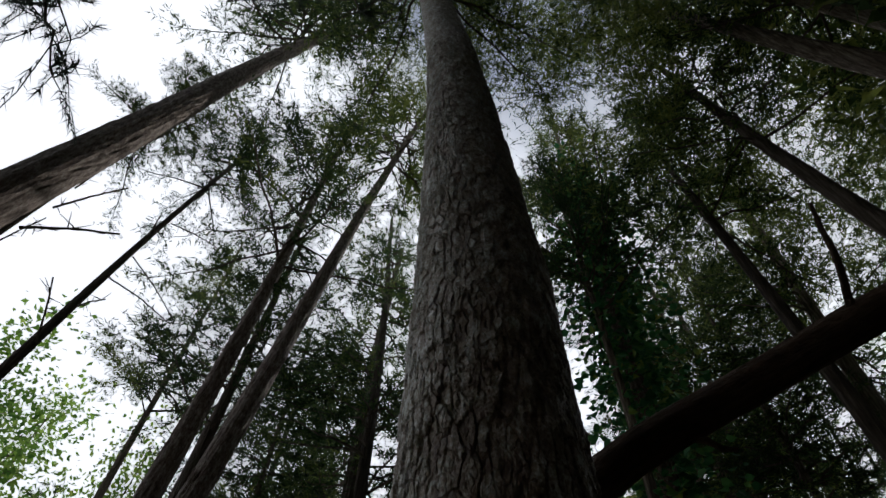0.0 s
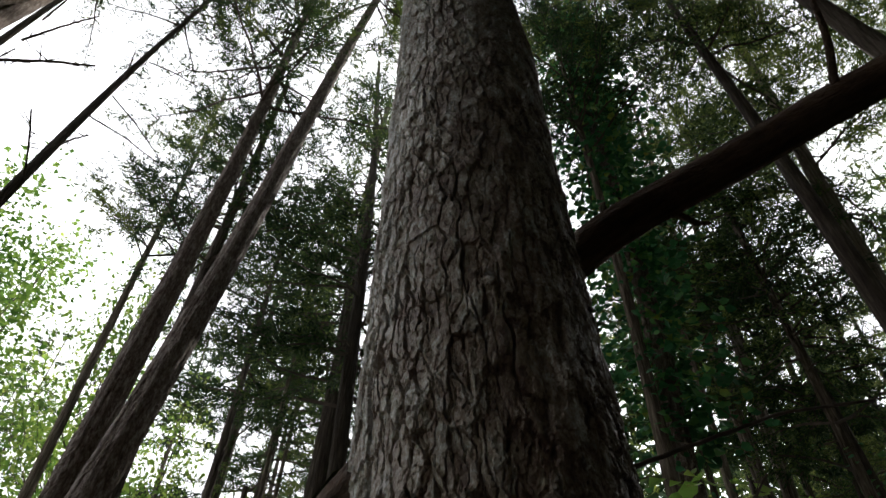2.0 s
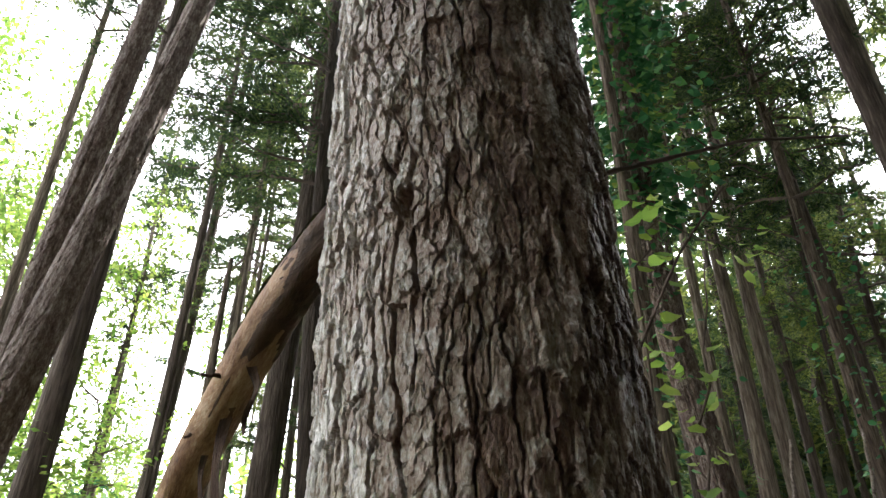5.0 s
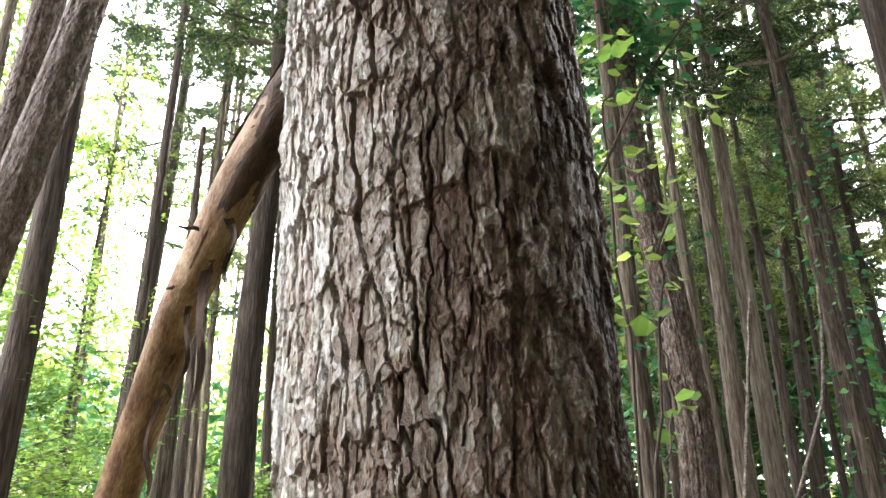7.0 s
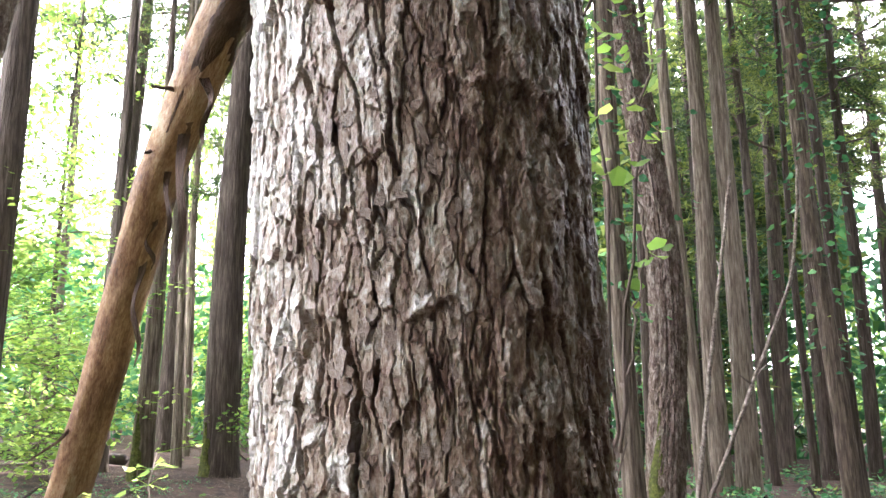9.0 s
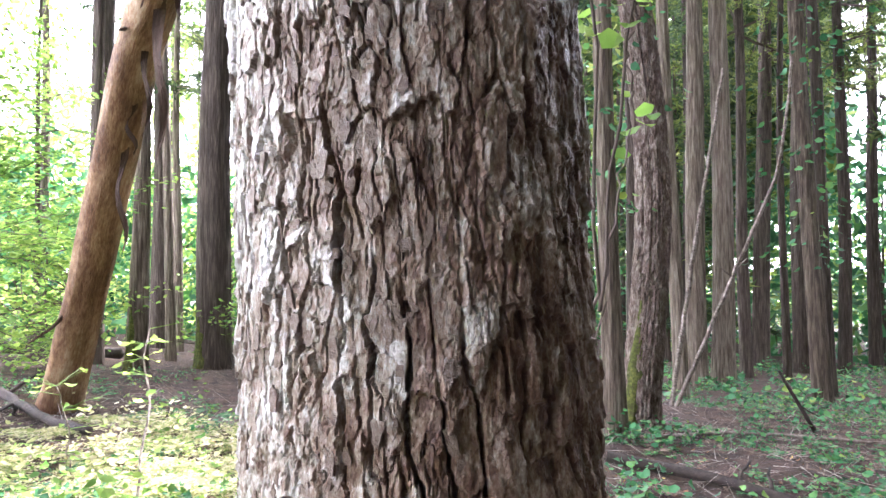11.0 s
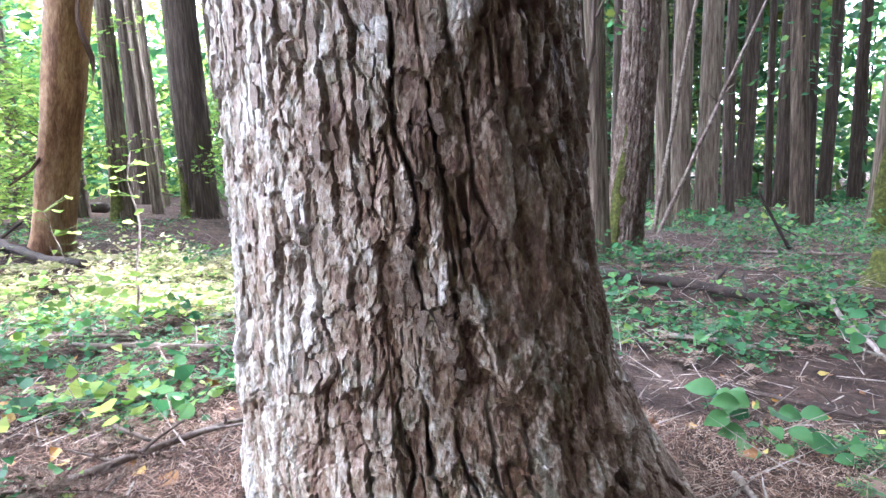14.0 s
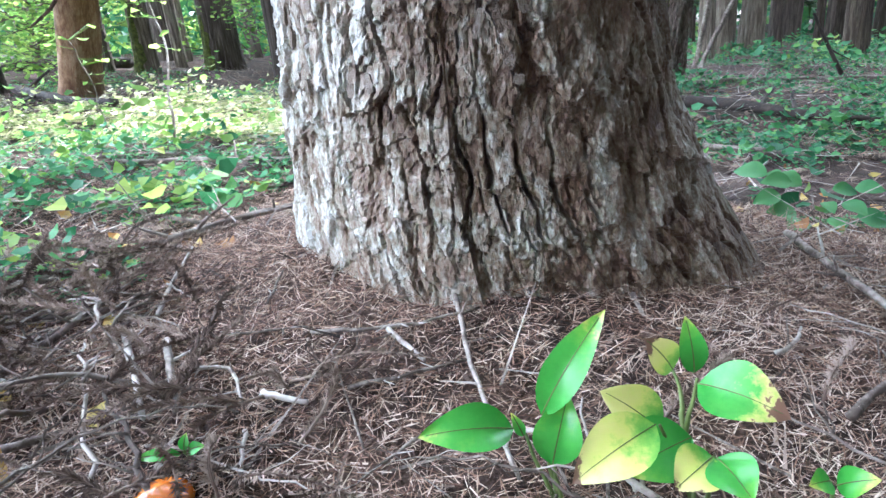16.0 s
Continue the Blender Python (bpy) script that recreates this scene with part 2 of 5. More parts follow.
def tube(points, radii, sides=8, rough=0.0, seed=0, cap=True):
    """Tube along points, with an uneven outline: verts and faces."""
    rng = np.random.default_rng(seed)
    pts = np.array(points, float)
    n = len(pts)
    d = np.gradient(pts, axis=0)
    d /= np.linalg.norm(d, axis=1)[:, None] + 1e-9
    ref = np.array([1.0, 0, 0]) if abs(d[:, 2]).mean() > 0.7 else np.array([0, 0, 1.0])
    a = np.cross(d, ref)
    a /= np.linalg.norm(a, axis=1)[:, None] + 1e-9
    b = np.cross(d, a)
    ang = np.linspace(0, 2 * np.pi, sides, endpoint=False)
    rr = np.array(radii, float)[:, None] * (1 + rough * rng.uniform(-1, 1, (n, sides)))
    v = pts[:, None] + rr[..., None] * (a[:, None] * np.cos(ang)[None, :, None] + b[:, None] * np.sin(ang)[None, :, None])
    v = v.reshape(-1, 3)
    f = [(i * sides + j, i * sides + (j + 1) % sides, (i + 1) * sides + (j + 1) % sides, (i + 1) * sides + j) for i in range(n - 1) for j in range(sides)]
    if cap:
        f += [tuple(range(sides))[::-1], tuple((n - 1) * sides + j for j in range(sides))]
    return v, f


def bent(p, q, n, sag, rng):
    """Points from p to q along an irregular bend."""
    s = np.linspace(0, 1, n)[:, None]
    w = np.cumsum(rng.normal(0, sag, (n, 3)), axis=0)
    w -= s * w[-1]
    return np.array(p) * (1 - s) + np.array(q) * s + w


def lattice(ix, iy, seed):
    h = (ix.astype(np.int64) * 374761393 + iy.astype(np.int64) * 668265263 + seed * 974711) & 0x7FFFFFFF
    h = ((h ^ (h >> 13)) * 1274126177) & 0x7FFFFFFF
    return ((h ^ (h >> 16)) & 0xFFFFF) / float(0xFFFFF)


def vnoise(x, y, seed):
    ix, iy = np.floor(x), np.floor(y)
    fx, fy = x - ix, y - iy
    fx, fy = fx * fx * (3 - 2 * fx), fy * fy * (3 - 2 * fy)
    return (lattice(ix, iy, seed) * (1 - fx) + lattice(ix + 1, iy, seed) * fx) * (1 - fy) + (lattice(ix, iy + 1, seed) * (1 - fx) + lattice(ix + 1, iy + 1, seed) * fx) * fy


def fbm(x, y, seed, octaves=4):
    return sum(vnoise(x * 2**k, y * 2**k, seed + k) / 2 ** (k + 1) for k in range(octaves))


# ---- ground ----
def ground_z(x, y):
    z = 0.08 - 0.045 * x - 0.068 * y
    z = z + 0.17 * np.exp(-((x - 0.12) ** 2 + (y - 1.62) ** 2) / 0.40)
    z = z - 0.13 * np.exp(-((x - 1.9) ** 2 + (y - 3.9) ** 2) / 2.5)
    z = z + 0.10 * (fbm(x * 0.7 + 40, y * 0.7 + 40, 5) - 0.47) * np.clip(np.hypot(x - 0.2, y - 1.2) - 0.5, 0, 2)
    return z + 0.035 * (fbm(x * 6 + 90, y * 6 + 90, 9) - 0.47)


def gz(x, y):
    return float(ground_z(np.array([float(x)]), np.array([float(y)]))[0])


def build_ground():
    near = np.concatenate([-np.geomspace(300, 4.2, 40), np.linspace(-4, 4, 220), np.geomspace(4.2, 300, 40)])
    X, Y = np.meshgrid(near + 0.3, near + 2.6)
    Z = ground_z(X, Y)
    far = np.hypot(X, Y)
    Z = np.where(far > 25, -2.0 + (Z + 2.0) * np.exp(-(far - 25) / 20), Z)
    n = len(near)
    i = np.arange(n * n).reshape(n, n)
    f = np.stack([i[:-1, :-1], i[:-1, 1:], i[1:, 1:], i[1:, :-1]], -1).reshape(-1, 4)
    me = mesh_arrays("ground", np.stack([X, Y, Z], -1).reshape(-1, 3), f, M_SOIL, True)
    tagged(new("ground", me), "brown forest floor covered with dry conifer needles", "ground", kind="structure")


build_ground()

# ---- the great pine ----
AXIS = np.array([  # height, x, y, radius
    (-0.30, 0.150, 1.78, 0.56), (-0.05, 0.142, 1.745, 0.488), (0.08, 0.128, 1.73, 0.446), (0.20, 0.104, 1.70, 0.405), (0.35, 0.085, 1.672, 0.364),
    (0.55, 0.080, 1.645, 0.332), (0.80, 0.075, 1.627, 0.315), (1.10, 0.068, 1.62, 0.309), (1.60, 0.053, 1.628, 0.317), (2.10, 0.038, 1.628, 0.322),
    (3.0, 0.0, 1.618, 0.308), (4.3, -0.028, 1.612, 0.300), (5.5, -0.095, 1.60, 0.278), (6.6, -0.155, 1.58, 0.260), (8.2, -0.265, 1.55, 0.240),
    (11.2, -0.56, 1.50, 0.207), (14.0, -0.95, 1.44, 0.15), (17.5, -1.4, 1.4, 0.05)])


def pine_axis(z):
    return [np.interp(z, AXIS[:, 0], AXIS[:, k]) for k in (1, 2, 3)]


def smooth(a, b, x):
    t = np.clip((x - a) / (b - a), 0, 1)
    return t * t * (3 - 2 * t)


def scales(x, y, seed):
    """Cellular plates: distance to the nearest edge, the plate's own number, the height over its centre, and how far the neighbour lies beside rather than above."""
    ix, iy = np.floor(x), np.floor(y)
    d1, d2 = np.full(x.shape, 9.0), np.full(x.shape, 9.0)
    own = np.zeros(x.shape)
    ax, ay, bx, by = (np.zeros(x.shape) for _ in range(4))
    for a in (-1, 0, 1):
        for b in (-1, 0, 1):
            cx, cy = ix + a, iy + b
            px = x - cx - 0.1 - 0.8 * lattice(cx, cy, seed)
            py = y - cy - 0.1 - 0.8 * lattice(cx, cy, seed + 7)
            d = np.hypot(px, py)
            near = d < d1
            second = ~near & (d < d2)
            bx, by = np.where(near, ax, np.where(second, px, bx)), np.where(near, ay, np.where(second, py, by))
            d2 = np.where(near, d1, np.where(second, d, d2))
            own = np.where(near, lattice(cx, cy, seed + 13), own)
            ax, ay, d1 = np.where(near, px, ax), np.where(near, py, ay), np.where(near, d, d1)
    beside = np.abs(ax - bx) / (np.hypot(ax - bx, ay - by) + 1e-6)
    return d2 - d1, own, ay, beside


def bark_relief(u, v):
    """Height of the bark, in metres, and a tone for each flake, over girth u and height v: scaly plates, lifted at their lower ends, between ragged fissures."""
    s = u + 0.03 * v + 0.045 * (fbm(u * 6.0, v * 2.2, 21) - 0.47) + 0.020 * (fbm(u * 22, v * 12, 22) - 0.47)
    s = s + 0.011 * (fbm(u * 70, v * 42, 23, 3) - 0.44)
    t = v + 0.07 * (fbm(u * 12, v * 5, 31) - 0.47) + 0.034 * (fbm(u * 48, v * 30, 32, 3) - 0.44) + 0.014 * (fbm(u * 150, v * 90, 33, 2) - 0.37)
    e1, n1, y1, b1 = scales(s / 0.046, t / 0.125, 3)
    e2, n2, y2, b2 = scales(s / 0.026 + 0.4, t / 0.070 + 2.2, 14)
    shed = smooth(0.34, 0.60, fbm(u * 11 + 7, v * 6 + 2, 45))
    _, n3, y3, _ = scales(s / 0.0125 + 5.3, t / 0.031, 8)
    open_ = smooth(0.40, 0.56, fbm(u * 9 + 3, v * 4.5, 41))
    split = (1 - smooth(0.03, 0.16, e1)) * smooth(0.40, 0.80, b1) * (0.15 + 0.85 * open_)
    nick = (1 - smooth(0.03, 0.17, e2)) * smooth(0.35, 0.8, b2) * smooth(0.40, 0.50, fbm(u * 14 + 9, v * 7, 43))
    pile = 0.040 - 0.020 * split - 0.009 * nick * (1 - split)
    pile += (1 - 0.7 * split) * (0.0085 * n1 - 0.0045 * y1 + (0.35 + 0.95 * shed) * (0.0062 * n2 - 0.0026 * y2))
    leaf = 0.0030
    p = (pile + 0.014 * (fbm(u * 34 + 4, v * 15, 71) - 0.47)) / leaf
    q = np.floor(p)
    h = leaf * (q + 0.2 * (p - q) + 0.8 * smooth(0.0, 0.22, p - q))
    h += (0.5 + 0.8 * shed) * (0.0028 * n3 - 0.0012 * y3) + 0.004 * (fbm(u * 130, v * 110, 76, 2) - 0.37) + 0.012 * (fbm(u * 4.5, v * 1.8, 61) - 0.47)
    return h, 0.22 * n1 + 0.26 * n2 + 0.26 * n3 + 0.32 * vnoise(u * 30 + 7.3 * q, v * 12 + 3.1 * q, 74)


def pine_surface(th, z):
    """Point of the trunk's mean surface at angle th (0 faces the path) and height z."""
    x, y, r = pine_axis(z)
    low = np.clip((0.75 - z) / 0.85, 0, 1) ** 2
    r = r * (1 + 0.09 * low * np.cos(2 * (th - 1.45)) * (np.sin(th) > 0) + 0.05 * low * np.cos(5 * th + 0.6) - 0.10 * low * np.clip(-np.sin(th), 0, 1))
    return x + r * np.sin(th), y - r * np.cos(th), r


def bark_sheet(z0, z1, rows, fine, coarse):
    th = np.concatenate([np.linspace(-1.5, 1.5, fine), np.linspace(1.5, 2 * np.pi - 1.5, coarse + 2)[1:-1]])
    z = np.linspace(z0, z1, rows)
    T, Z = np.meshgrid(th, z)
    girth = T * (0.32 + 0.6 * np.clip(pine_axis(Z)[2] - 0.32, 0, 1))
    h, tone = bark_relief(girth + 20, Z - 0.22 * np.exp(-np.clip(Z, 0, 9) / 0.25) + 20)
    tone = tone - 0.25 * np.sin(T + 0.1) * (0.5 + fbm(T * 4 + 30, Z * 2 + 30, 75))  # grey crust, plus side light painted in: paler left, darker right
    x, y, r = pine_surface(T, Z)
    h = (h - 0.050) * np.clip(r / 0.3, 0.35, 1.15) * (0.55 + 0.45 * smooth(0.05, 0.45, Z)) * (1 - 0.18 * smooth(2.0, 3.6, Z))
    P = np.stack([x + h * np.sin(T), y - h * np.cos(T), Z], -1).reshape(-1, 3)
    n = len(th)
    i = np.arange(rows * n).reshape(rows, n)
    j = np.roll(i, -1, axis=1)
    f = np.stack([i[:-1], j[:-1], j[1:], i[1:]], -1).reshape(-1, 4)
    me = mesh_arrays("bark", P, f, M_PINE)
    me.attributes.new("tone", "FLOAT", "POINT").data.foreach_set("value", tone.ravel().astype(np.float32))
    return me


def flake_outline(rng, m=16):
    """A ragged, upright flake: corners round its edge, within one unit of width and height."""
    a = np.linspace(0, 2 * np.pi, m, endpoint=False) + rng.uniform(-0.14, 0.14, m)
    reach = 0.5 / np.maximum(np.abs(np.cos(a)), np.abs(np.sin(a))) ** 0.8 * rng.uniform(0.74, 1.10, m)
    x, y = reach * np.cos(a), reach * np.sin(a)
    return x * (1 + rng.uniform(-0.5, 0.5) * y), y


def build_pine():
    pine = thing("pine_tree", "large old pine with thick grey-brown plated bark", "tree", 0, 0, 0)
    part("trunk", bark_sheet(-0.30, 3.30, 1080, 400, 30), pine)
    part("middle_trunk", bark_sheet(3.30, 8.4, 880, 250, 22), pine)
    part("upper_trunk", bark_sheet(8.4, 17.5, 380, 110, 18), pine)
    return pine


PINE = build_pine()


# ---- foliage kinds ----
def blades(base, way, side, length, width):
    """Thin three-cornered blades: verts and faces."""
    n = len(base)
    v = np.empty((n, 3, 3))
    v[:, 0], v[:, 1] = base - side * width[:, None], base + side * width[:, None]
    v[:, 2] = base + way * length[:, None]
    return v.reshape(-1, 3), np.arange(3 * n).reshape(-1, 3)


def leaves(at, way, side, length, width, fold=0.25):
    """Pointed leaves folded along the middle: verts and faces."""
    n = len(at)
    up = np.cross(way, side)
    v = np.empty((n, 6, 3))
    L, W = length[:, None], width[:, None]
    v[:, 0], v[:, 5] = at, at + way * L - up * L * 0.15
    for k, s in ((1, 0.30), (3, 0.68)):
        wd = 1.0 if k == 1 else 0.72
        v[:, k] = at + way * L * s + side * W * wd + up * W * fold
        v[:, k + 1] = at + way * L * s - side * W * wd + up * W * fold
    q = np.array([[0, 1, 2], [1, 3, 2], [3, 4, 2], [3, 5, 4]])
    return v.reshape(-1, 3), (q[None] + 6 * np.arange(n)[:, None, None]).reshape(-1, 3)


def plain_leaves(at, way, side, length, width):
    """Pointed leaves of two facets, for crowns far off."""
    n = len(at)
    v = np.empty((n, 4, 3))
    v[:, 0], v[:, 2] = at, at + way * length[:, None]
    up = np.cross(way, side)
    v[:, 1] = at + way * length[:, None] * 0.4 + (side + 0.2 * up) * width[:, None]
    v[:, 3] = at + way * length[:, None] * 0.4 - (side - 0.2 * up) * width[:, None]
    q = np.array([[0, 1, 2], [0, 2, 3]])
    return v.reshape(-1, 3), (q[None] + 4 * np.arange(n)[:, None, None]).reshape(-1, 3)


def unit(a):
    return a / (np.linalg.norm(a, axis=-1, keepdims=True) + 1e-9)


def crown_conifer(seed, high, reach, branches, twigs, per_twig, size, joints=7):
    """Crown of drooping boughs with feathery sprays, from 0 to high, and its boughs."""
    rng = np.random.default_rng(seed)
    V, Fc, n0 = [], [], 0
    BV, BF, bn = [], [], 0
    for k in range(branches):
        h = rng.uniform(0, 1) ** 0.9
        az = rng.uniform(0, 2 * np.pi)
        ln = reach * (1.05 - h) ** 0.7 * rng.uniform(0.55, 1.15)
        rise = rng.uniform(-0.25, 0.35)
        out = np.array([np.cos(az), np.sin(az), 0])
        s = np.linspace(0, 1, joints)
        line = out * (s * ln)[:, None] + np.array([0, 0, 1]) * (h * high + rise * s * ln - 0.28 * ln * s**2 + 0.18 * ln * s**4)[:, None]
        line[1:-1] += rng.normal(0, 0.05, (joints - 2, 3))
        tv, tf = tube(line, np.linspace(0.024, 0.005, joints) * (0.5 + ln / 3), 3, 0.1, seed + k, False)
        BV.append(tv)
        BF += [tuple(i + bn for i in f) for f in tf]
        bn += len(tv)
        m = max(4, int(twigs * ln / reach))
        st = rng.uniform(0.22, 1.0, m)
        root = np.stack([np.interp(st, s, line[:, c]) for c in range(3)], -1)
        yaw = az + rng.choice([-1, 1], m) * rng.uniform(0.3, 1.25, m)
        tdir = unit(np.stack([np.cos(yaw), np.sin(yaw), rng.uniform(-0.55, 0.25, m)], -1))
        tl = rng.uniform(0.25, 0.7, m) * (0.6 + 0.4 * ln / reach)
        u = rng.uniform(0, 1, (m, per_twig))
        base = (root[:, None] + tdir[:, None] * (u * tl[:, None])[..., None] + rng.normal(0, 0.03, (m, per_twig, 3))).reshape(-1, 3)
        way = unit(np.repeat(tdir, per_twig, 0) * 0.8 + rng.normal(0, 0.55, (m * per_twig, 3)))
        side = unit(np.cross(way, rng.normal(0, 1, way.shape)))
        v, f = blades(base, way, side, rng.uniform(0.6, 1.3, len(base)) * size, rng.uniform(0.7, 1.3, len(base)) * size * 0.11)
        V.append(v)
        Fc.append(f + n0)
        n0 += len(v)
    return mesh_arrays("crown", np.concatenate(V), np.concatenate(Fc), M_NEEDLES), mesh_of("bough_framework", np.concatenate(BV), BF, M_BRANCH)


def crown_broad(seed, high, reach, clumps, per_clump, size, mat):
    """Open crown of leafy layers, from 0 to high, with its limbs."""
    rng = np.random.default_rng(seed)
    V, Fc, n0 = [], [], 0
    BV, BF, bn = [], [], 0
    for k in range(clumps):
        h, az = rng.uniform(0.05, 1), rng.uniform(0, 2 * np.pi)
        ln = reach * rng.uniform(0.25, 1.0) * (1.1 - 0.6 * h)
        tip = np.array([np.cos(az) * ln, np.sin(az) * ln, h * high + rng.uniform(0, 0.3) * ln])
        line = bent((0, 0, h * high * 0.75), tip, 6, 0.06, rng)
        tv, tf = tube(line, np.linspace(0.011, 0.003, 6), 3, 0.1, seed + k, False)
        BV.append(tv)
        BF += [tuple(i + bn for i in f) for f in tf]
        bn += len(tv)
        s = rng.uniform(0.35, 1.1, per_clump)
        at = (1 - s)[:, None] * line[0] + s[:, None] * tip + rng.normal(0, 1, (per_clump, 3)) * np.array([0.20, 0.20, 0.055]) * (0.5 + 0.3 * reach)
        a2 = rng.uniform(0, 2 * np.pi, per_clump)
        way = unit(np.stack([np.cos(a2), np.sin(a2), rng.normal(-0.25, 0.3, per_clump)], -1))
        side = unit(np.cross(way, np.array([0, 0, 1.0]) + rng.normal(0, 0.35, (per_clump, 3))))
        ll = rng.uniform(0.6, 1.3, per_clump) * size
        v, f = plain_leaves(at, way, side, ll, ll * rng.uniform(0.26, 0.38, per_clump))
        V.append(v)
        Fc.append(f + n0)
        n0 += len(v)
    return mesh_arrays("crown", np.concatenate(V), np.concatenate(Fc), mat), mesh_of("limb_framework", np.concatenate(BV), BF, M_BRANCH)


CONIFER = [crown_conifer(100 + k, 11.0, 2.6, 68, 34, 19, 0.115) for k in range(4)]
CONIFER_FAR = [crown_conifer(120 + k, 11.0, 2.7, 46, 22, 8, 0.33, 4) for k in range(3)]
BROAD = [crown_broad(200 + k, 4.5, 2.4, 40, 110, 0.105, M_LEAF) for k in range(3)]
SHRUB = [crown_broad(230 + k, 1.6, 1.2, 26, 36, 0.09, M_LEAF) for k in range(2)]


for nm, me in zip(("crown", "bough_framework"), crown_conifer(150, 6.5, 2.6, 70, 40, 24, 0.10)):
    c = tagged(part(nm, me, PINE), kind="stuff")
    c.location, c.rotation_euler = (-0.72, 1.47, 12.2), (0.0, -0.12, 0.0)


# ---- standing trees ----
def trunk_mesh(r, high, kx, ky, seed, mat, sides=18, ridges=0.05, curve=0.0, plates=0.0):
    rng = np.random.default_rng(seed)
    low = 420 if sides > 60 else 300 if plates else 26 if sides > 20 else 16
    z = np.concatenate([np.linspace(-0.4, 6.0 if plates else 2.0, low), np.linspace(6.1 if plates else 2.4, high, 120 if plates else 34)])
    ph = rng.uniform(0, 6.28, 4)
    grow = np.clip(z / 4, 0, 1)
    pts = np.stack([kx * z + 0.05 * np.sin(z * 0.45 + ph[0]) * grow + curve * np.sin(np.clip(z, 0, 7) * 0.9 - 0.6), ky * z + 0.05 * np.sin(z * 0.38 + ph[1]) * grow, z], -1)
    taper = np.clip(1.0 - 0.85 * np.clip(z, 0, high) / (high * 1.12), 0.08, 1)
    rad = r * taper * (1 + 0.28 * np.exp(-np.clip(z + 0.15, 0, 9) / 0.25))
    ang = np.linspace(0, 2 * np.pi, sides, endpoint=False) + 1.57
    A, Z = np.meshgrid(ang, z)
    fibre = vnoise(A * sides * 0.13 + seed, Z * 0.55, seed) + 0.5 * vnoise(A * sides * 0.25, Z * 1.1, seed + 1) - 0.75
    rr = rad[:, None] * (1 + 0.4 * ridges * np.cos(5 * A + ph[2] + 0.2 * Z) + ridges * fibre * (2.2 if sides > 20 else 1.0) + 0.07 * np.exp(-np.clip(Z, 0, 9) / 0.3) * np.cos(4 * A + ph[3]))
    if plates:
        h, _ = bark_relief(r * A + seed, Z + seed)
        rr = rr + plates * (h - 0.050)
    v = np.stack([pts[:, 0:1] + rr * np.cos(A), pts[:, 1:2] + rr * np.sin(A), Z], -1).reshape(-1, 3)
    i = np.arange(len(z) * sides).reshape(len(z), sides)
    j = np.roll(i, -1, axis=1)
    return mesh_arrays("trunk", v, np.stack([i[:-1], j[:-1], j[1:], i[1:]], -1).reshape(-1, 4), mat, not plates)


def conifer(x, y, kx, ky, r, high, label, mat, seed, start=0.45, wide=1.0, group="cedars", curve=0.0, sides=44, name="cedar_tree", plates=0.0):
    tree = thing(name, label, "tree", x, y, gz(x, y), group)
    part("trunk", trunk_mesh(r, high, kx, ky, seed, mat, sides, 0.05, curve, plates), tree)
    if wide > 0:
        cm, bm_ = CONIFER[seed % 4] if sides > 10 else CONIFER_FAR[seed % 3]
        z0 = high * start
        for nm, me in (("crown", cm), ("bough_framework", bm_)):
            c = tagged(part(nm, me, tree), kind="stuff")
            c.location = (kx * z0, ky * z0, z0)
            c.rotation_euler = (-ky * 0.8, kx * 0.8, (seed * 2.399) % 6.28)
            c.scale = (wide, wide, (high - z0) / 11.0)
    return tree


def broadleaf(x, y, r, high, label, seed, start=0.3, wide=1.0, lean=0.0):
    tree = thing("young_broadleaf_tree", label, "tree", x, y, gz(x, y), "broadleaf understory")
    part("trunk", trunk_mesh(r, high, lean, 0.02, seed, M_CEDAR, 8, 0.03), tree)
    cm, bm_ = BROAD[seed % 3]
    for nm, me in (("crown", cm), ("limb_framework", bm_)):
        c = tagged(part(nm, me, tree), kind="stuff")
        c.location = (lean * high * start, 0, high * start)
        c.rotation_euler = (0, 0, (seed * 1.7) % 6.28)
        c.scale = (wide, wide, high * (1.05 - start) / 4.5)
    return tree


DARK, PALE = "tall cedar with dark brown fibrous bark", "tall cedar with pale grey-brown fibrous bark"
FRONT_TREES = [  # x, y, lean x, lean y, radius, height, label, bark, crown start, crown width
    (0.985, 6.34, -0.008, 0.0, 0.095, 17, PALE, M_CEDAR_PALE, 0.62, 0.8),
    (2.26, 9.72, -0.015, 0.003, 0.10, 17, PALE, M_CEDAR_PALE, 0.55, 0.8),
    (2.94, 11.70, 0.008, -0.002, 0.165, 21, PALE, M_CEDAR_PALE, 0.50, 1.0),
    (3.40, 11.9, 0.012, -0.003, 0.180, 20, PALE, M_CEDAR_PALE, 0.50, 1.0),
    (4.12, 9.94, -0.024, 0.009, 0.125, 18, "slender cedar with pale bark and leafy side shoots", M_CEDAR_PALE, 0.45, 0.9),
    (5.88, 17.73, 0.03, -0.012, 0.21, 21, DARK, M_CEDAR, 0.35, 1.0),
    (4.85, 9.12, 0.026, -0.014, 0.252, 21, "stout cedar with grey bark and a mossy foot", M_CEDAR_PALE, 0.5, 1.1),
    (-4.54, 10.07, 0.012, 0.006, 0.263, 21, "stout cedar with grey bark and a hollow dark foot", M_CEDAR, 0.45, 1.2),
    (-8.85, 13.34, 0.025, 0.017, 0.198, 20, DARK, M_CEDAR, 0.55, 1.0),
]
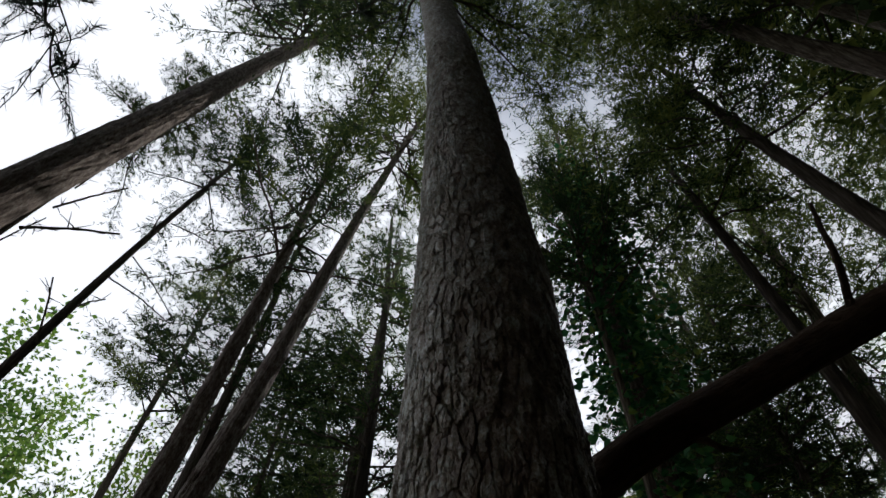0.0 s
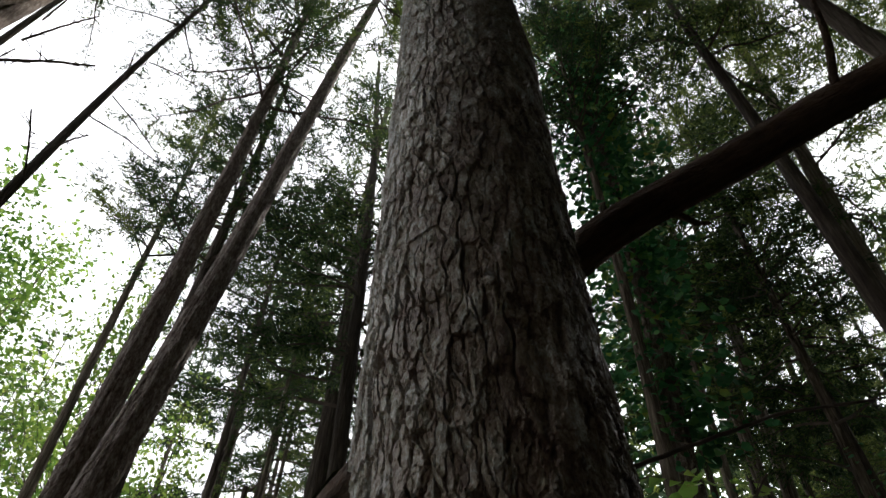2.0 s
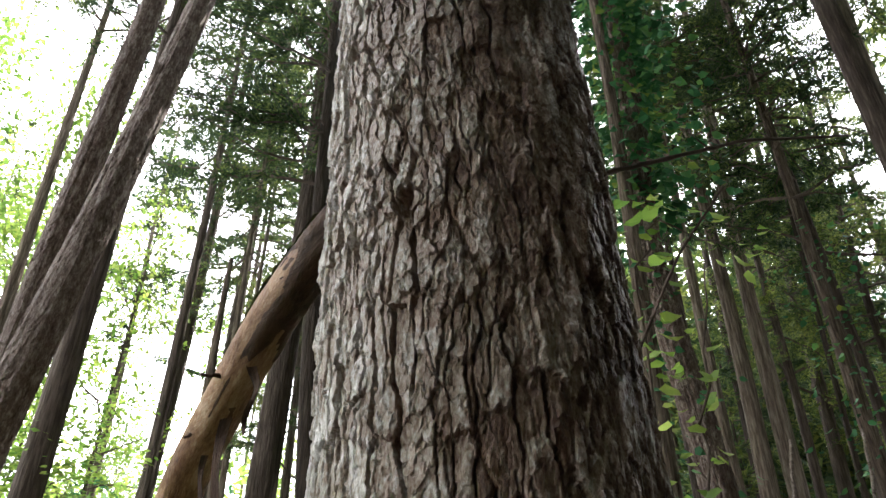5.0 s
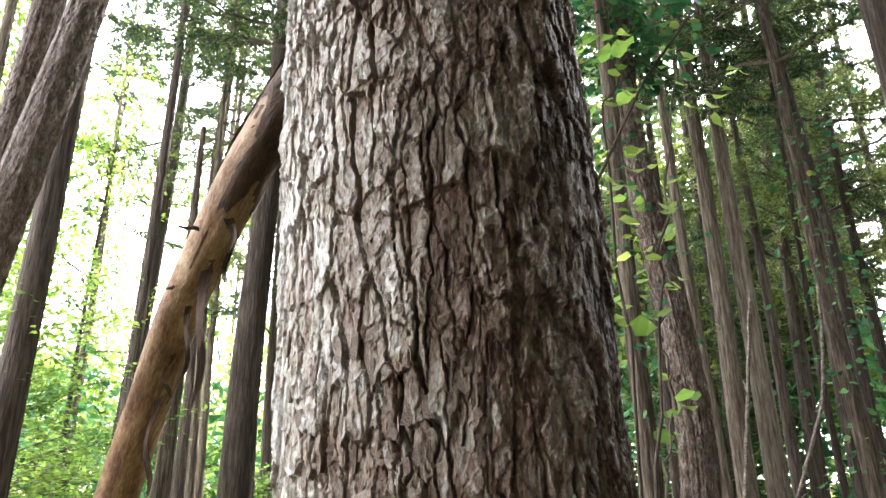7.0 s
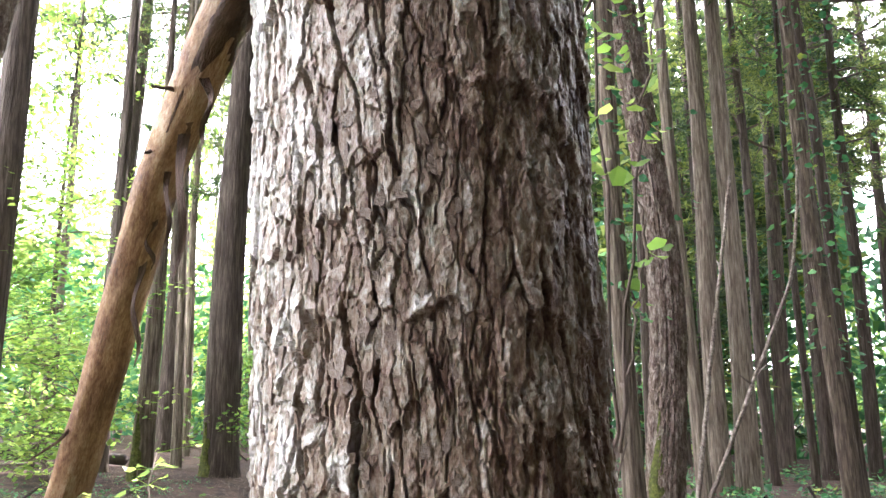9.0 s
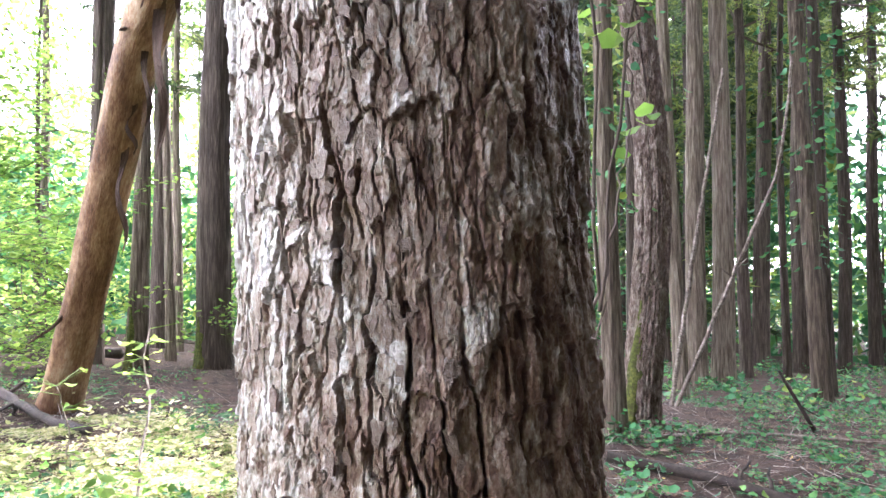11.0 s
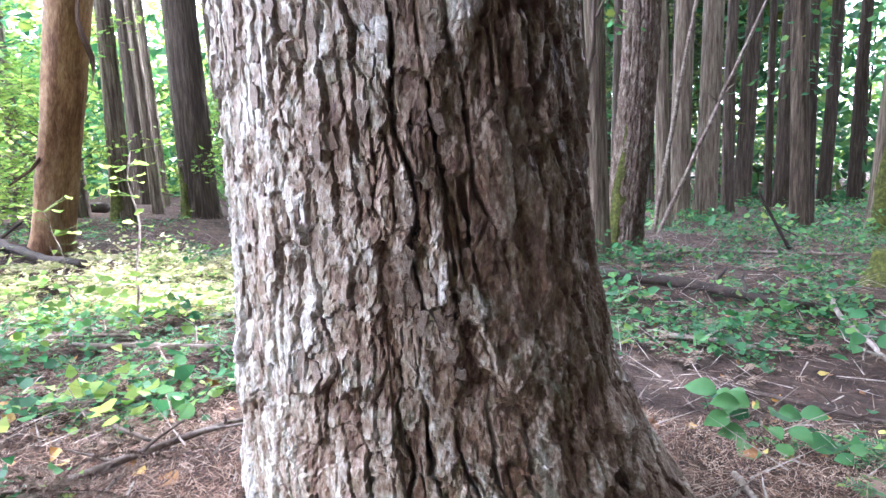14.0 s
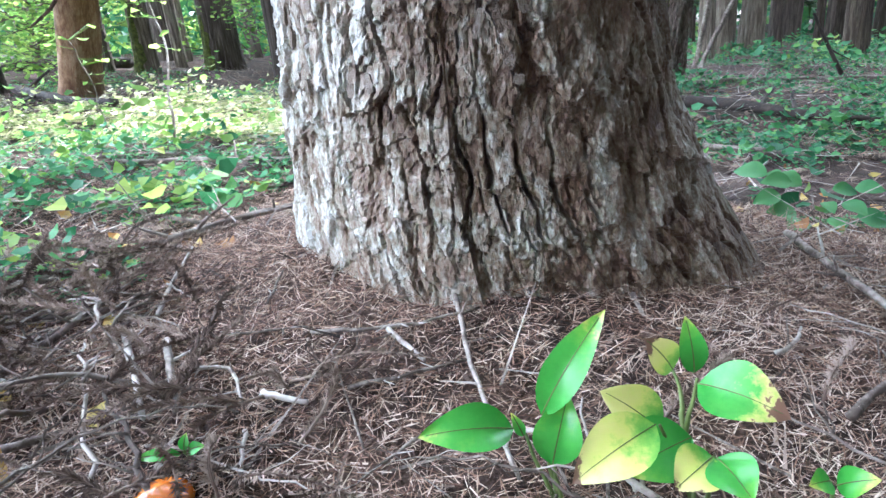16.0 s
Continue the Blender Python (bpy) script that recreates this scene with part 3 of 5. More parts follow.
FAR_TREES = [
    (-7.47, 13.44, 0.012, 0.008, 0.181, 21, DARK, M_CEDAR, 0.45, 1.1),
    (6.22, 16.15, 0.019, -0.007, 0.18, 20, DARK, M_CEDAR, 0.35, 1.0),
    (6.99, 15.85, 0.013, -0.006, 0.14, 19, DARK, M_CEDAR, 0.35, 1.0),
    (9.09, 18.92, 0.009, -0.005, 0.16, 20, DARK, M_CEDAR, 0.35, 1.0),
    (-4.70, 5.10, 0.050, -0.013, 0.185, 18, "leaning cedar with dark brown bark", M_CEDAR, 0.62, 0.95),
    (-4.18, 4.24, 0.110, 0.053, 0.178, 19, "strongly leaning cedar with dark grey-brown bark", M_CEDAR, 0.76, 0.9),
    (-4.44, 0.73, 0.051, 0.108, 0.27, 21, "tall cedar with deeply furrowed dark bark", M_CEDAR, 0.68, 1.0),
    (-6.01, 1.84, 0.028, 0.066, 0.075, 15, "thin dying cedar with bare lower branches", M_CEDAR, 0.75, 0.5),
]
SIDE_TREES = [
    (-6.05, 3.11, 0.042, 0.066, 0.095, 16, "thin dying cedar with bare twiggy branches", M_CEDAR, 0.78, 0.6),
    (5.33, 1.85, -0.099, 0.107, 0.21, 22, PALE, M_CEDAR_PALE, 0.75, 1.0),
    (5.46, 2.09, -0.045, 0.070, 0.19, 19, PALE, M_CEDAR_PALE, 0.66, 0.85),
    (4.78, 4.07, -0.065, 0.055, 0.19, 20, DARK, M_CEDAR, 0.62, 0.85),
    (3.67, 6.13, -0.031, 0.015, 0.155, 20, DARK, M_CEDAR, 0.64, 0.85),
    (-2.92, 8.43, -0.043, -0.019, 0.17, 19, DARK, M_CEDAR, 0.35, 1.0),
    (-5.21, 6.28, 0.0105, 0.008, 0.175, 15, DARK, M_CEDAR, 0.6, 0.8),
    (-5.68, 10.83, -0.012, -0.006, 0.085, 15, "slim cedar with grey-brown bark", M_CEDAR_PALE, 0.55, 0.7),
    (-6.55, 12.64, 0.002, 0.001, 0.085, 16, "slim cedar with grey-brown bark", M_CEDAR_PALE, 0.55, 0.7),
    (-7.80, 7.92, -0.014, -0.013, 0.12, 18, "slender cedar with grey-brown bark and feathery boughs", M_CEDAR_PALE, 0.6, 0.9),
    (-6.04, 9.43, 0.004, 0.0, 0.11, 16, DARK, M_CEDAR, 0.6, 0.8),
    (4.58, 10.8, -0.023, 0.009, 0.10, 19, DARK, M_CEDAR, 0.4, 1.0),
]
TREES = FRONT_TREES + FAR_TREES + SIDE_TREES
STAND = []
for k, (x, y, kx, ky, r, high, label, mat, start, wide) in enumerate(TREES):
    scaly = k in (13, 14, 15)
    STAND.append(conifer(x, y, kx, ky, r, high, label, M_PINE_FAR if scaly else mat, 300 + k, start, wide, sides=52 if scaly else 34, plates=0.6 if scaly else 0.0))
conifer(1.36, 7.0, -0.006, 0.0, 0.178, 21, "dark pine with deeply plated bark and a mossy foot", M_PINE_FAR, 341, 0.6, 1.0, "", 0.14, 110, "plated_pine_tree", 1.0)

# two added cedars whose high crowns keep sun off the nearer floor
conifer(2.75, 14.9, 0.0, 0.0, 0.12, 20, DARK, M_CEDAR, 342, 0.64, 1.2)
conifer(4.2, 17.6, 0.004, 0.0, 0.15, 21, DARK, M_CEDAR, 343, 0.71, 1.2)
for k, (x, y, high) in enumerate([(3.6, 17.5, 9.0), (4.9, 20.5, 11.0), (4.3, 19.0, 10.0), (5.7, 22.5, 12.0)]):
    conifer(x, y, 0.0, 0.0, 0.09, high, "young cedar with a dense dark crown", M_CEDAR, 350 + k, 0.15, 0.9, sides=10)
# added cedar that blocks the sun beside the lit floor patch
conifer(4.5, 14.3, -0.004, 0.0, 0.12, 17, DARK, M_CEDAR, 344, 0.40, 1.0)
# added cedars, mostly hidden by the pine, crowns set to bound the sun patch
for k, (x, y, start) in enumerate([(2.25, 13.75, 0.43), (-0.85, 14.8, 0.43)]):
    conifer(x, y, 0.0, 0.0, 0.14, 20, DARK, M_CEDAR, 360 + k, start, 1.1, sides=10)


def filler():
    rng = np.random.default_rng(77)
    spots = [(t[0], t[1]) for t in TREES] + [(0.1, 1.6), (1.33, 7.0), (-3.9, 5.9), (2.75, 14.9), (4.2, 17.6), (4.5, 14.3), (2.25, 13.75), (-0.85, 14.8), (3.6, 17.5), (4.9, 20.5), (4.3, 19.0), (5.7, 22.5)]

    def free(x, y, gap):
        return all(math.hypot(x - a, y - b) > gap for a, b in spots)

    def scatter(count, az0, az1, d0, d1, gap):
        out = []
        for _ in range(4000):
            if len(out) == count:
                break
            az, d = radians(rng.uniform(az0, az1)), math.sqrt(rng.uniform(d0 * d0, d1 * d1))
            x, y = 0.25 + d * math.sin(az), 0.4 + d * math.cos(az)
            across = (x + 2.05) * math.cos(radians(SUN_AZ)) - (y - 3.9) * math.sin(radians(SUN_AZ))
            if free(x, y, gap) and not (abs(across) < 1.6 and 5 < d < 36):
                spots.append((x, y))
                out.append((x, y))
        return out

    for k, (x, y) in enumerate(scatter(20, 5, 40, 15, 38, 1.6)):
        conifer(x, y, rng.normal(0, 0.012), rng.normal(0, 0.012), rng.uniform(0.08, 0.15), rng.uniform(17, 22), DARK, M_CEDAR, 400 + k, rng.uniform(0.30, 0.55), rng.uniform(0.8, 1.1), sides=10)
    for k, (x, y) in enumerate(scatter(22, 8, 44, 13, 32, 1.0)):
        conifer(x, y, rng.normal(0, 0.012), rng.normal(0, 0.012), rng.uniform(0.045, 0.085), rng.uniform(13, 19), "slim cedar with dark bark in the dense stand", M_CEDAR, 800 + k, rng.uniform(0.45, 0.65), 0.5, sides=8)
    for k, (x, y) in enumerate(scatter(13, -58, 4, 15, 40, 2.2)):
        conifer(x, y, rng.normal(0, 0.015), rng.normal(0, 0.015), rng.uniform(0.09, 0.2), rng.uniform(16, 21), DARK, M_CEDAR, 500 + k, rng.uniform(0.45, 0.62), rng.uniform(0.75, 1.0), sides=10)
    for k, (x, y) in enumerate(scatter(6, -33, -4, 10.5, 16, 1.6)):
        conifer(x, y, rng.normal(0, 0.015), rng.normal(0, 0.015), rng.uniform(0.09, 0.16), rng.uniform(14, 18), "slender cedar with a dense dark crown", M_CEDAR, 560 + k, rng.uniform(0.30, 0.42), 0.9, sides=18)
    # cedars out of view, added to shade the pine from behind and right
    for k, (x, y) in enumerate(scatter(10, 62, 200, 4.5, 17, 1.8)):
        conifer(x, y, rng.normal(0, 0.02), rng.normal(0, 0.02), rng.uniform(0.12, 0.22), rng.uniform(17, 21), DARK, M_CEDAR, 600 + k, rng.uniform(0.15, 0.3), 1.5, sides=10)
    for k, (x, y) in enumerate(scatter(26, -60, -6, 17, 32, 1.8)):
        broadleaf(x, y, rng.uniform(0.03, 0.07), rng.uniform(5.0, 10.5), "young broadleaf tree with bright green leaves", 700 + k, rng.uniform(0.08, 0.35), rng.uniform(0.9, 1.4), rng.normal(0, 0.05))
    for k, (x, y) in enumerate(scatter(4, -68, -46, 12, 17, 2.4)):
        broadleaf(x, y, rng.uniform(0.05, 0.09), rng.uniform(10.5, 14), "tall young broadleaf tree with pale green leaves", 730 + k, rng.uniform(0.36, 0.46), rng.uniform(1.1, 1.5), rng.normal(0, 0.04))
    for k, (x, y) in enumerate(scatter(7, 40, 66, 14, 34, 2.2)):
        conifer(x, y, rng.normal(0, 0.012), rng.normal(0, 0.012), rng.uniform(0.10, 0.18), rng.uniform(15, 19), DARK, M_CEDAR, 660 + k, rng.uniform(0.45, 0.6), 0.7, sides=10)
    for k, (x, y) in enumerate(scatter(3, 6, 50, 13, 30, 1.4)):
        broadleaf(x, y, rng.uniform(0.02, 0.05), rng.uniform(3, 7), "young broadleaf tree with green leaves in shade", 750 + k, rng.uniform(0.15, 0.35), rng.uniform(0.7, 1.1), rng.normal(0, 0.06))


filler()
for k, (x, y, high) in enumerate([(-6.1, 7.4, 4.2), (-9.6, 12.6, 11.5), (-9.2, 9.4, 12.5)]):
    broadleaf(x, y, 0.06, high, "young broadleaf tree with bright green leaves", 780 + k, 0.3, 0.95, 0.0)


def far_woods(seed, az0, az1, count, top, mat, label, near=24, low=0.0, size=1.0):
    """Woods in the distance, past telling apart."""
    rng = np.random.default_rng(seed)
    az = np.radians(rng.uniform(az0, az1, count))
    d = rng.uniform(near, near * 2.1, count)
    lump = fbm(az * 14 + 30, d * 0.12, seed)
    zz = low + rng.uniform(0, 1, count) ** 1.1 * (top - low) * (0.45 + lump)
    at = np.stack([d * np.sin(az), d * np.cos(az), zz - 2.0], -1)
    way = unit(rng.normal(0, 1, (count, 3)) * np.array([1, 1, 0.6]))
    side = unit(np.cross(way, rng.normal(0, 1, (count, 3))))
    v, f = blades(at, way, side, rng.uniform(0.35, 0.8, count) * size, rng.uniform(0.10, 0.20, count) * size)
    tagged(new("distant_woods", mesh_arrays("distant_woods", v, f, mat)), label, "woods", kind="stuff")


def canopy(seed, az0, az1, count, d0, d1, z0, z1, sprays=False):
    """Boughs roofing the stand: unseen light-blocking blades or, where seen well, needle sprays."""
    rng = np.random.default_rng(seed)
    az, d = np.radians(rng.uniform(az0, az1, count)), np.sqrt(rng.uniform(d0 * d0, d1 * d1, count))
    x, y = d * np.sin(az), d * np.cos(az)
    z = rng.uniform(z0, z1, count)
    keep = fbm(x * 0.55 + 50, y * 0.55 + z * 0.5 + 50, seed) > (0.46 if sprays else 0.40)
    at = np.stack([x, y, z], -1)[keep]
    n = len(at)
    way = unit(rng.normal(0, 1, (n, 3)) * np.array([1, 1, 0.5]))
    if sprays:
        m = 12
        at = (at[:, None] + way[:, None] * rng.uniform(0, 0.45, (n, m, 1)) + rng.normal(0, 0.02, (n, m, 3))).reshape(-1, 3)
        way = unit(np.repeat(way, m, 0) * 0.8 + rng.normal(0, 0.5, (n * m, 3)))
        n = n * m
    side = unit(np.cross(way, rng.normal(0, 1, (n, 3))))
    v, f = blades(at, way, side, rng.uniform(0.09, 0.20, n) if sprays else rng.uniform(0.15, 0.42, n), rng.uniform(0.008, 0.016, n) if sprays else rng.uniform(0.03, 0.07, n))
    tagged(new("conifer_canopy", mesh_arrays("conifer_canopy", v, f, M_NEEDLES)), "dark conifer boughs overhead, mostly unseen ones that block light", "foliage", kind="stuff")


# six blade canopies outside the view, added to block skylight
canopy(4, 74, 223, 150000, 4.0, 20, 0.8, 19.0)
canopy(15, 205, 262, 42000, 4.0, 16, 6.5, 19.0)
canopy(16, 62, 205, 40000, 0.8, 8.0, 8.0, 17.0)
canopy(7, 85, 215, 20000, 0.8, 4.0, 11.0, 18.0)
canopy(11, 48, 84, 74000, 6.0, 20, 1.0, 19.0)
canopy(9, 60, 140, 26000, 1.0, 7.0, 10.0, 18.5)
canopy(5, 18, 60, 20000, 3.0, 13, 13.0, 19.0, True)
canopy(12, -40, 60, 7000, 0.8, 5.0, 13.5, 18.5, True)
# unseen rear-left woods, kept low to leave that side's light open
far_woods(6, 217, 290, 24000, 9, M_LEAF, "sunlit green woods in the distance")
far_woods(1, -70, 0, 52000, 9, M_LEAF, "sunlit green woods in the distance", size=0.65)
far_woods(8, 2, 24, 32000, 21, M_NEEDLES, "dark conifer woods; those behind are unseen and block light", low=6.0)
far_woods(14, 2, 62, 20000, 8, M_HERB, "green undergrowth deep in the stand", 22, size=0.8)
# herb green stands in for shade on these low leaves
far_woods(13, -70, 1, 26000, 6, M_HERB, "green undergrowth deep in the stand", 17, size=0.6)
far_woods(2, 34, 90, 34000, 11, M_NEEDLES, "dark conifer woods; those behind are unseen and block light", low=1.5)
far_woods(10, 2, 62, 16000, 8, M_LEAF, "sunlit green woods in the distance", 30, size=0.7)
# unseen wall of woods behind the camera, added to block light
far_woods(3, 62, 217, 90000, 19, M_NEEDLES, "dark conifer woods; those behind are unseen and block light", 12)


# ---- leaning dead trunk ----
def grained(me, along, around, sides):
    """Stores how far round and along the stem each point lies, for the grain."""
    data = np.zeros((len(me.vertices), 3), np.float32)
    k = np.arange(len(me.vertices))
    ring = np.clip(k // sides, 0, len(along) - 1)
    turn = (k % sides) / sides
    data[:, 0], data[:, 1], data[:, 2] = around * np.cos(2 * np.pi * turn), along[ring], around * np.sin(2 * np.pi * turn)
    me.attributes.new("grain", "FLOAT_VECTOR", "POINT").data.foreach_set("vector", data.ravel())
    return me


def dead_trunk():
    log = thing("leaning_dead_trunk", "bent reddish-brown dead trunk, barkless below, leaning through the stand", "dead tree", 0, 0, 0)
    key = np.array([(-4.0, 5.98, -0.25), (-3.85, 5.87, 0.01), (-3.14, 5.34, 1.41), (-2.40, 4.62, 2.47), (-1.38, 3.55, 3.09), (-0.95, 3.08, 3.16), (-0.2, 2.45, 3.42), (0.41, 2.05, 3.68), (0.86, 1.99, 3.85), (1.4, 1.86, 4.03), (2.3, 1.68, 4.33)])
    rad = np.array([0.205, 0.175, 0.155, 0.148, 0.130, 0.120, 0.098, 0.078, 0.074, 0.072, 0.068])
    d = np.r_[0, np.cumsum(np.linalg.norm(np.diff(key, axis=0), axis=1))]
    s = np.linspace(0, d[-1], 150)
    pts = np.stack([np.interp(s, d, key[:, c]) for c in range(3)], -1)
    for _ in range(14):
        pts[1:-1] = (pts[:-2] + 2 * pts[1:-1] + pts[2:]) / 4
    r = np.interp(s, d, rad) * (1 + 0.07 * (fbm(s * 2.2, s * 0, 81) - 0.47))
    cut = 56
    for name, a, b, grow, mat, tag in (("stem", 0, 150, 1.0, M_DEAD, ""), ("bark_sheath", cut, 150, 1.06, M_DEAD_BARK, "dark rotting bark")):
        sides = 30
        v, f = tube(pts[a:b], r[a:b] * grow, sides, 0.0, 5)
        A, S = np.meshgrid(np.linspace(0, 2 * np.pi, sides, endpoint=False), s[a:b])
        mid = np.repeat(pts[a:b], sides, 0)
        swell = 1 + 0.10 * (vnoise(A * 3.2, S * 1.3, 83) - 0.5) + 0.09 * (vnoise(A * 8, S * 2.2, 84) - 0.5) + (0.10 * (vnoise(A * 14, S * 16, 85) - 0.5) - 0.14 * (1 - smooth(0.0, 0.12, (S - s[a]) / 1.9 - fbm(A * 1.6 + 3, S * 2.6, 87))) if grow > 1 else 0)
        if grow > 1:
            facing = unit(v[: mid.shape[0]] - mid) @ unit(np.array([-0.75, -0.35, 0.55]))
            bare = smooth(0.0, 0.35, facing.reshape(S.shape) + 0.5 * (fbm(A * 2.2 + 5, S * 1.9, 88) - 0.47)) * (1 - smooth(s[78], s[92], S))
            swell = swell * (1 - 0.14 * bare)
        v = mid + (v - mid) * swell.reshape(-1, 1)
        me = grained(mesh_of(name, v, f, mat, True), s[a:b], 0.15, sides)
        part(name, me, log, tag)
    rng = np.random.default_rng(8)
    for i, ln, wd in ((46, 0.75, 0.05), (60, 0.55, 0.04), (66, 0.9, 0.07), (74, 0.4, 0.05), (52, 0.35, 0.03)):
        p = pts[i] + np.array([0.02, -0.02, -r[i] * 0.95])
        n = 9
        V = [p + np.array([wd * c * (1 - 0.6 * q / n) + 0.03 * math.sin(q * 0.8 + i), 0.02 * math.sin(q + c), -ln * q / n + 0.02 * c]) + np.array([0, th, 0]) for th in (0.0, 0.008) for q in range(n + 1) for c in (-0.5, 0.1, 0.5)]
        h = (n + 1) * 3
        f = [(o + q * 3 + c, o + q * 3 + c + 1, o + q * 3 + c + 4, o + q * 3 + c + 3) for o in (0, h) for q in range(n) for c in (0, 1)]
        f += [(q * 3 + c, q * 3 + 3 + c, h + q * 3 + 3 + c, h + q * 3 + c) for q in range(n) for c in (0, 2)]
        me = mesh_of("bark_strip", V, f, M_DEAD_BARK)
        part("bark_strip", grained(me, np.linspace(0, ln, n + 1), 0.05, 3), log, "torn hanging bark strip")
    for i, ln in ((20, 0.35), (58, 0.16), (70, 0.12), (112, 0.10), (120, 0.2), (134, 0.45), (139, 0.6)):
        way = unit(rng.normal(0, 1, 3) + np.array([0, -0.2, -0.5]))
        tv, tf = tube(bent(pts[i], pts[i] + way * (r[i] + ln), 6, 0.012, rng), np.linspace(0.022, 0.009, 6), 7, 0.1, i)
        part("branch_stub", grained(mesh_of("branch_stub", tv, tf, M_DEAD_BARK, True), np.linspace(0, 1, 6), 0.02, 7), log)
    A, S = np.meshgrid(np.linspace(-0.9, 0.9, 14), np.arange(64, 92))
    top = pts[S.astype(int)] + np.stack([r[S.astype(int)] * np.sin(A) * 0.75, r[S.astype(int)] * np.sin(A) * 0.65, r[S.astype(int)] * np.cos(A)], -1) * (1.12 + 0.10 * vnoise(A * 9, S * 1.7, 86))[..., None]
    i = np.arange(A.size).reshape(A.shape)
    part("moss", mesh_arrays("moss", top.reshape(-1, 3), np.stack([i[:-1, :-1], i[:-1, 1:], i[1:, 1:], i[1:, :-1]], -1).reshape(-1, 4), M_MOSS, True), log, "yellow-green moss along the top")
    return log


dead_trunk()


# ---- forest floor ----
def litter(name, seed, count, x0, x1, y0, y1, lmin, lmax, width, mat, label, lift=0.012, pull=1.0):
    rng = np.random.default_rng(seed)
    x = x0 + (x1 - x0) * rng.uniform(0, 1, count)
    y = y0 + (y1 - y0) * rng.uniform(0, 1, count) ** pull
    rim = np.minimum(np.minimum(x - x0, x1 - x) / (0.3 * (x1 - x0)), np.minimum(y - y0, y1 - y) / (0.3 * (y1 - y0)))
    keep = (np.hypot(x - 0.13, y - 1.73) > 0.40) & (rim > 0.7 * fbm(x * 2.5 + 70, y * 2.5 + 70, seed) + 0.25 * rng.uniform(0, 1, count) - 0.25)
    x, y = x[keep], y[keep]
    n = len(x)
    a = rng.uniform(0, 2 * np.pi, n)
    way = unit(np.stack([np.cos(a), np.sin(a), rng.normal(0.08, 0.34, n)], -1))
    side = unit(np.cross(way, np.array([0, 0, 1.0]) + rng.normal(0, 0.5, (n, 3))))
    at = np.stack([x, y, ground_z(x, y) + rng.uniform(0, lift, n)], -1)
    v, f = blades(at, way, side, rng.uniform(lmin, lmax, n), rng.uniform(0.6, 1.4, n) * width)
    tagged(new(name, mesh_arrays(name, v, f, mat)), label, "litter", kind="stuff")


litter("dry_needles", 11, 130000, -1.9, 1.7, 0.1, 2.7, 0.018, 0.052, 0.0009, M_NEEDLE_DRY, "reddish-brown dry needles heaped round the pine's foot", 0.020)
litter("dry_needles", 14, 80000, -1.3, 1.4, 0.45, 1.8, 0.010, 0.036, 0.0008, M_NEEDLE_DRY, "fine pale dry needles in loose heaps", 0.018)
litter("dry_needles", 12, 80000, -6.5, 7.0, -3.5, 11.0, 0.03, 0.09, 0.0022, M_MULCH, "brown dry needles over the forest floor", 0.02, 1.0)
litter("fallen_twigs", 13, 3600, -6.0, 6.5, -1.5, 10.0, 0.08, 0.35, 0.003, M_TWIG, "small grey twigs strewn over the needles", 0.03, 1.4)


def herbs(name, seed, spots, size, tall, mat, label, wide=0.40, fewest=5, most=13):
    """Low leafy plants: tiers of small leaves on thin stalks at each spot, tilted every way."""
    rng = np.random.default_rng(seed)
    at, way, side, ll = [], [], [], []
    for x, y in spots:
        z, grow = gz(x, y), 0.40 + 1.3 * rng.uniform(0, 1) ** 2.0
        tip, yaw = rng.uniform(0.4, 1.15) * tall * grow, rng.uniform(0, 6.28)
        count = rng.integers(fewest, most)
        for k in range(count):
            a = yaw + 2.4 * k + rng.normal(0, 0.35)
            h = tip * (0.35 + 0.65 * (k + 1) / count) + rng.normal(0, 0.006)
            rad = rng.uniform(0.005, 0.055) * grow
            d = np.array([np.cos(a), np.sin(a), rng.normal(-0.10, 0.38)])
            at.append((x + rad * d[0], y + rad * d[1], z + h))
            way.append(d)
            side.append(np.cross(d, np.array([0, 0, 1.0]) + rng.normal(0, 0.40, 3)))
            ll.append(size * grow * rng.uniform(0.5, 1.3))
    ll = np.array(ll)
    v, f = leaves(np.array(at), unit(np.array(way)), unit(np.array(side)), ll, ll * rng.uniform(wide - 0.14, wide, len(ll)), 0.18)
    tagged(new(name, mesh_arrays(name, v, f, mat)), label, "plants", kind="stuff")


def herb_spots(seed, count, x0, x1, y0, y1, thresh, pull=1.3):
    rng = np.random.default_rng(seed)
    out = []
    for _ in range(count * 6):
        if len(out) >= count:
            break
        x, y = rng.uniform(x0, x1), y0 + (y1 - y0) * rng.uniform(0, 1) ** pull
        if fbm(np.array([x * 1.1 + 60]), np.array([y * 1.1 + 60]), 71)[0] > thresh and math.hypot(x - 0.15, y - 1.6) > 0.80 and y > 1.25:
            out.append((x, y))
    return out


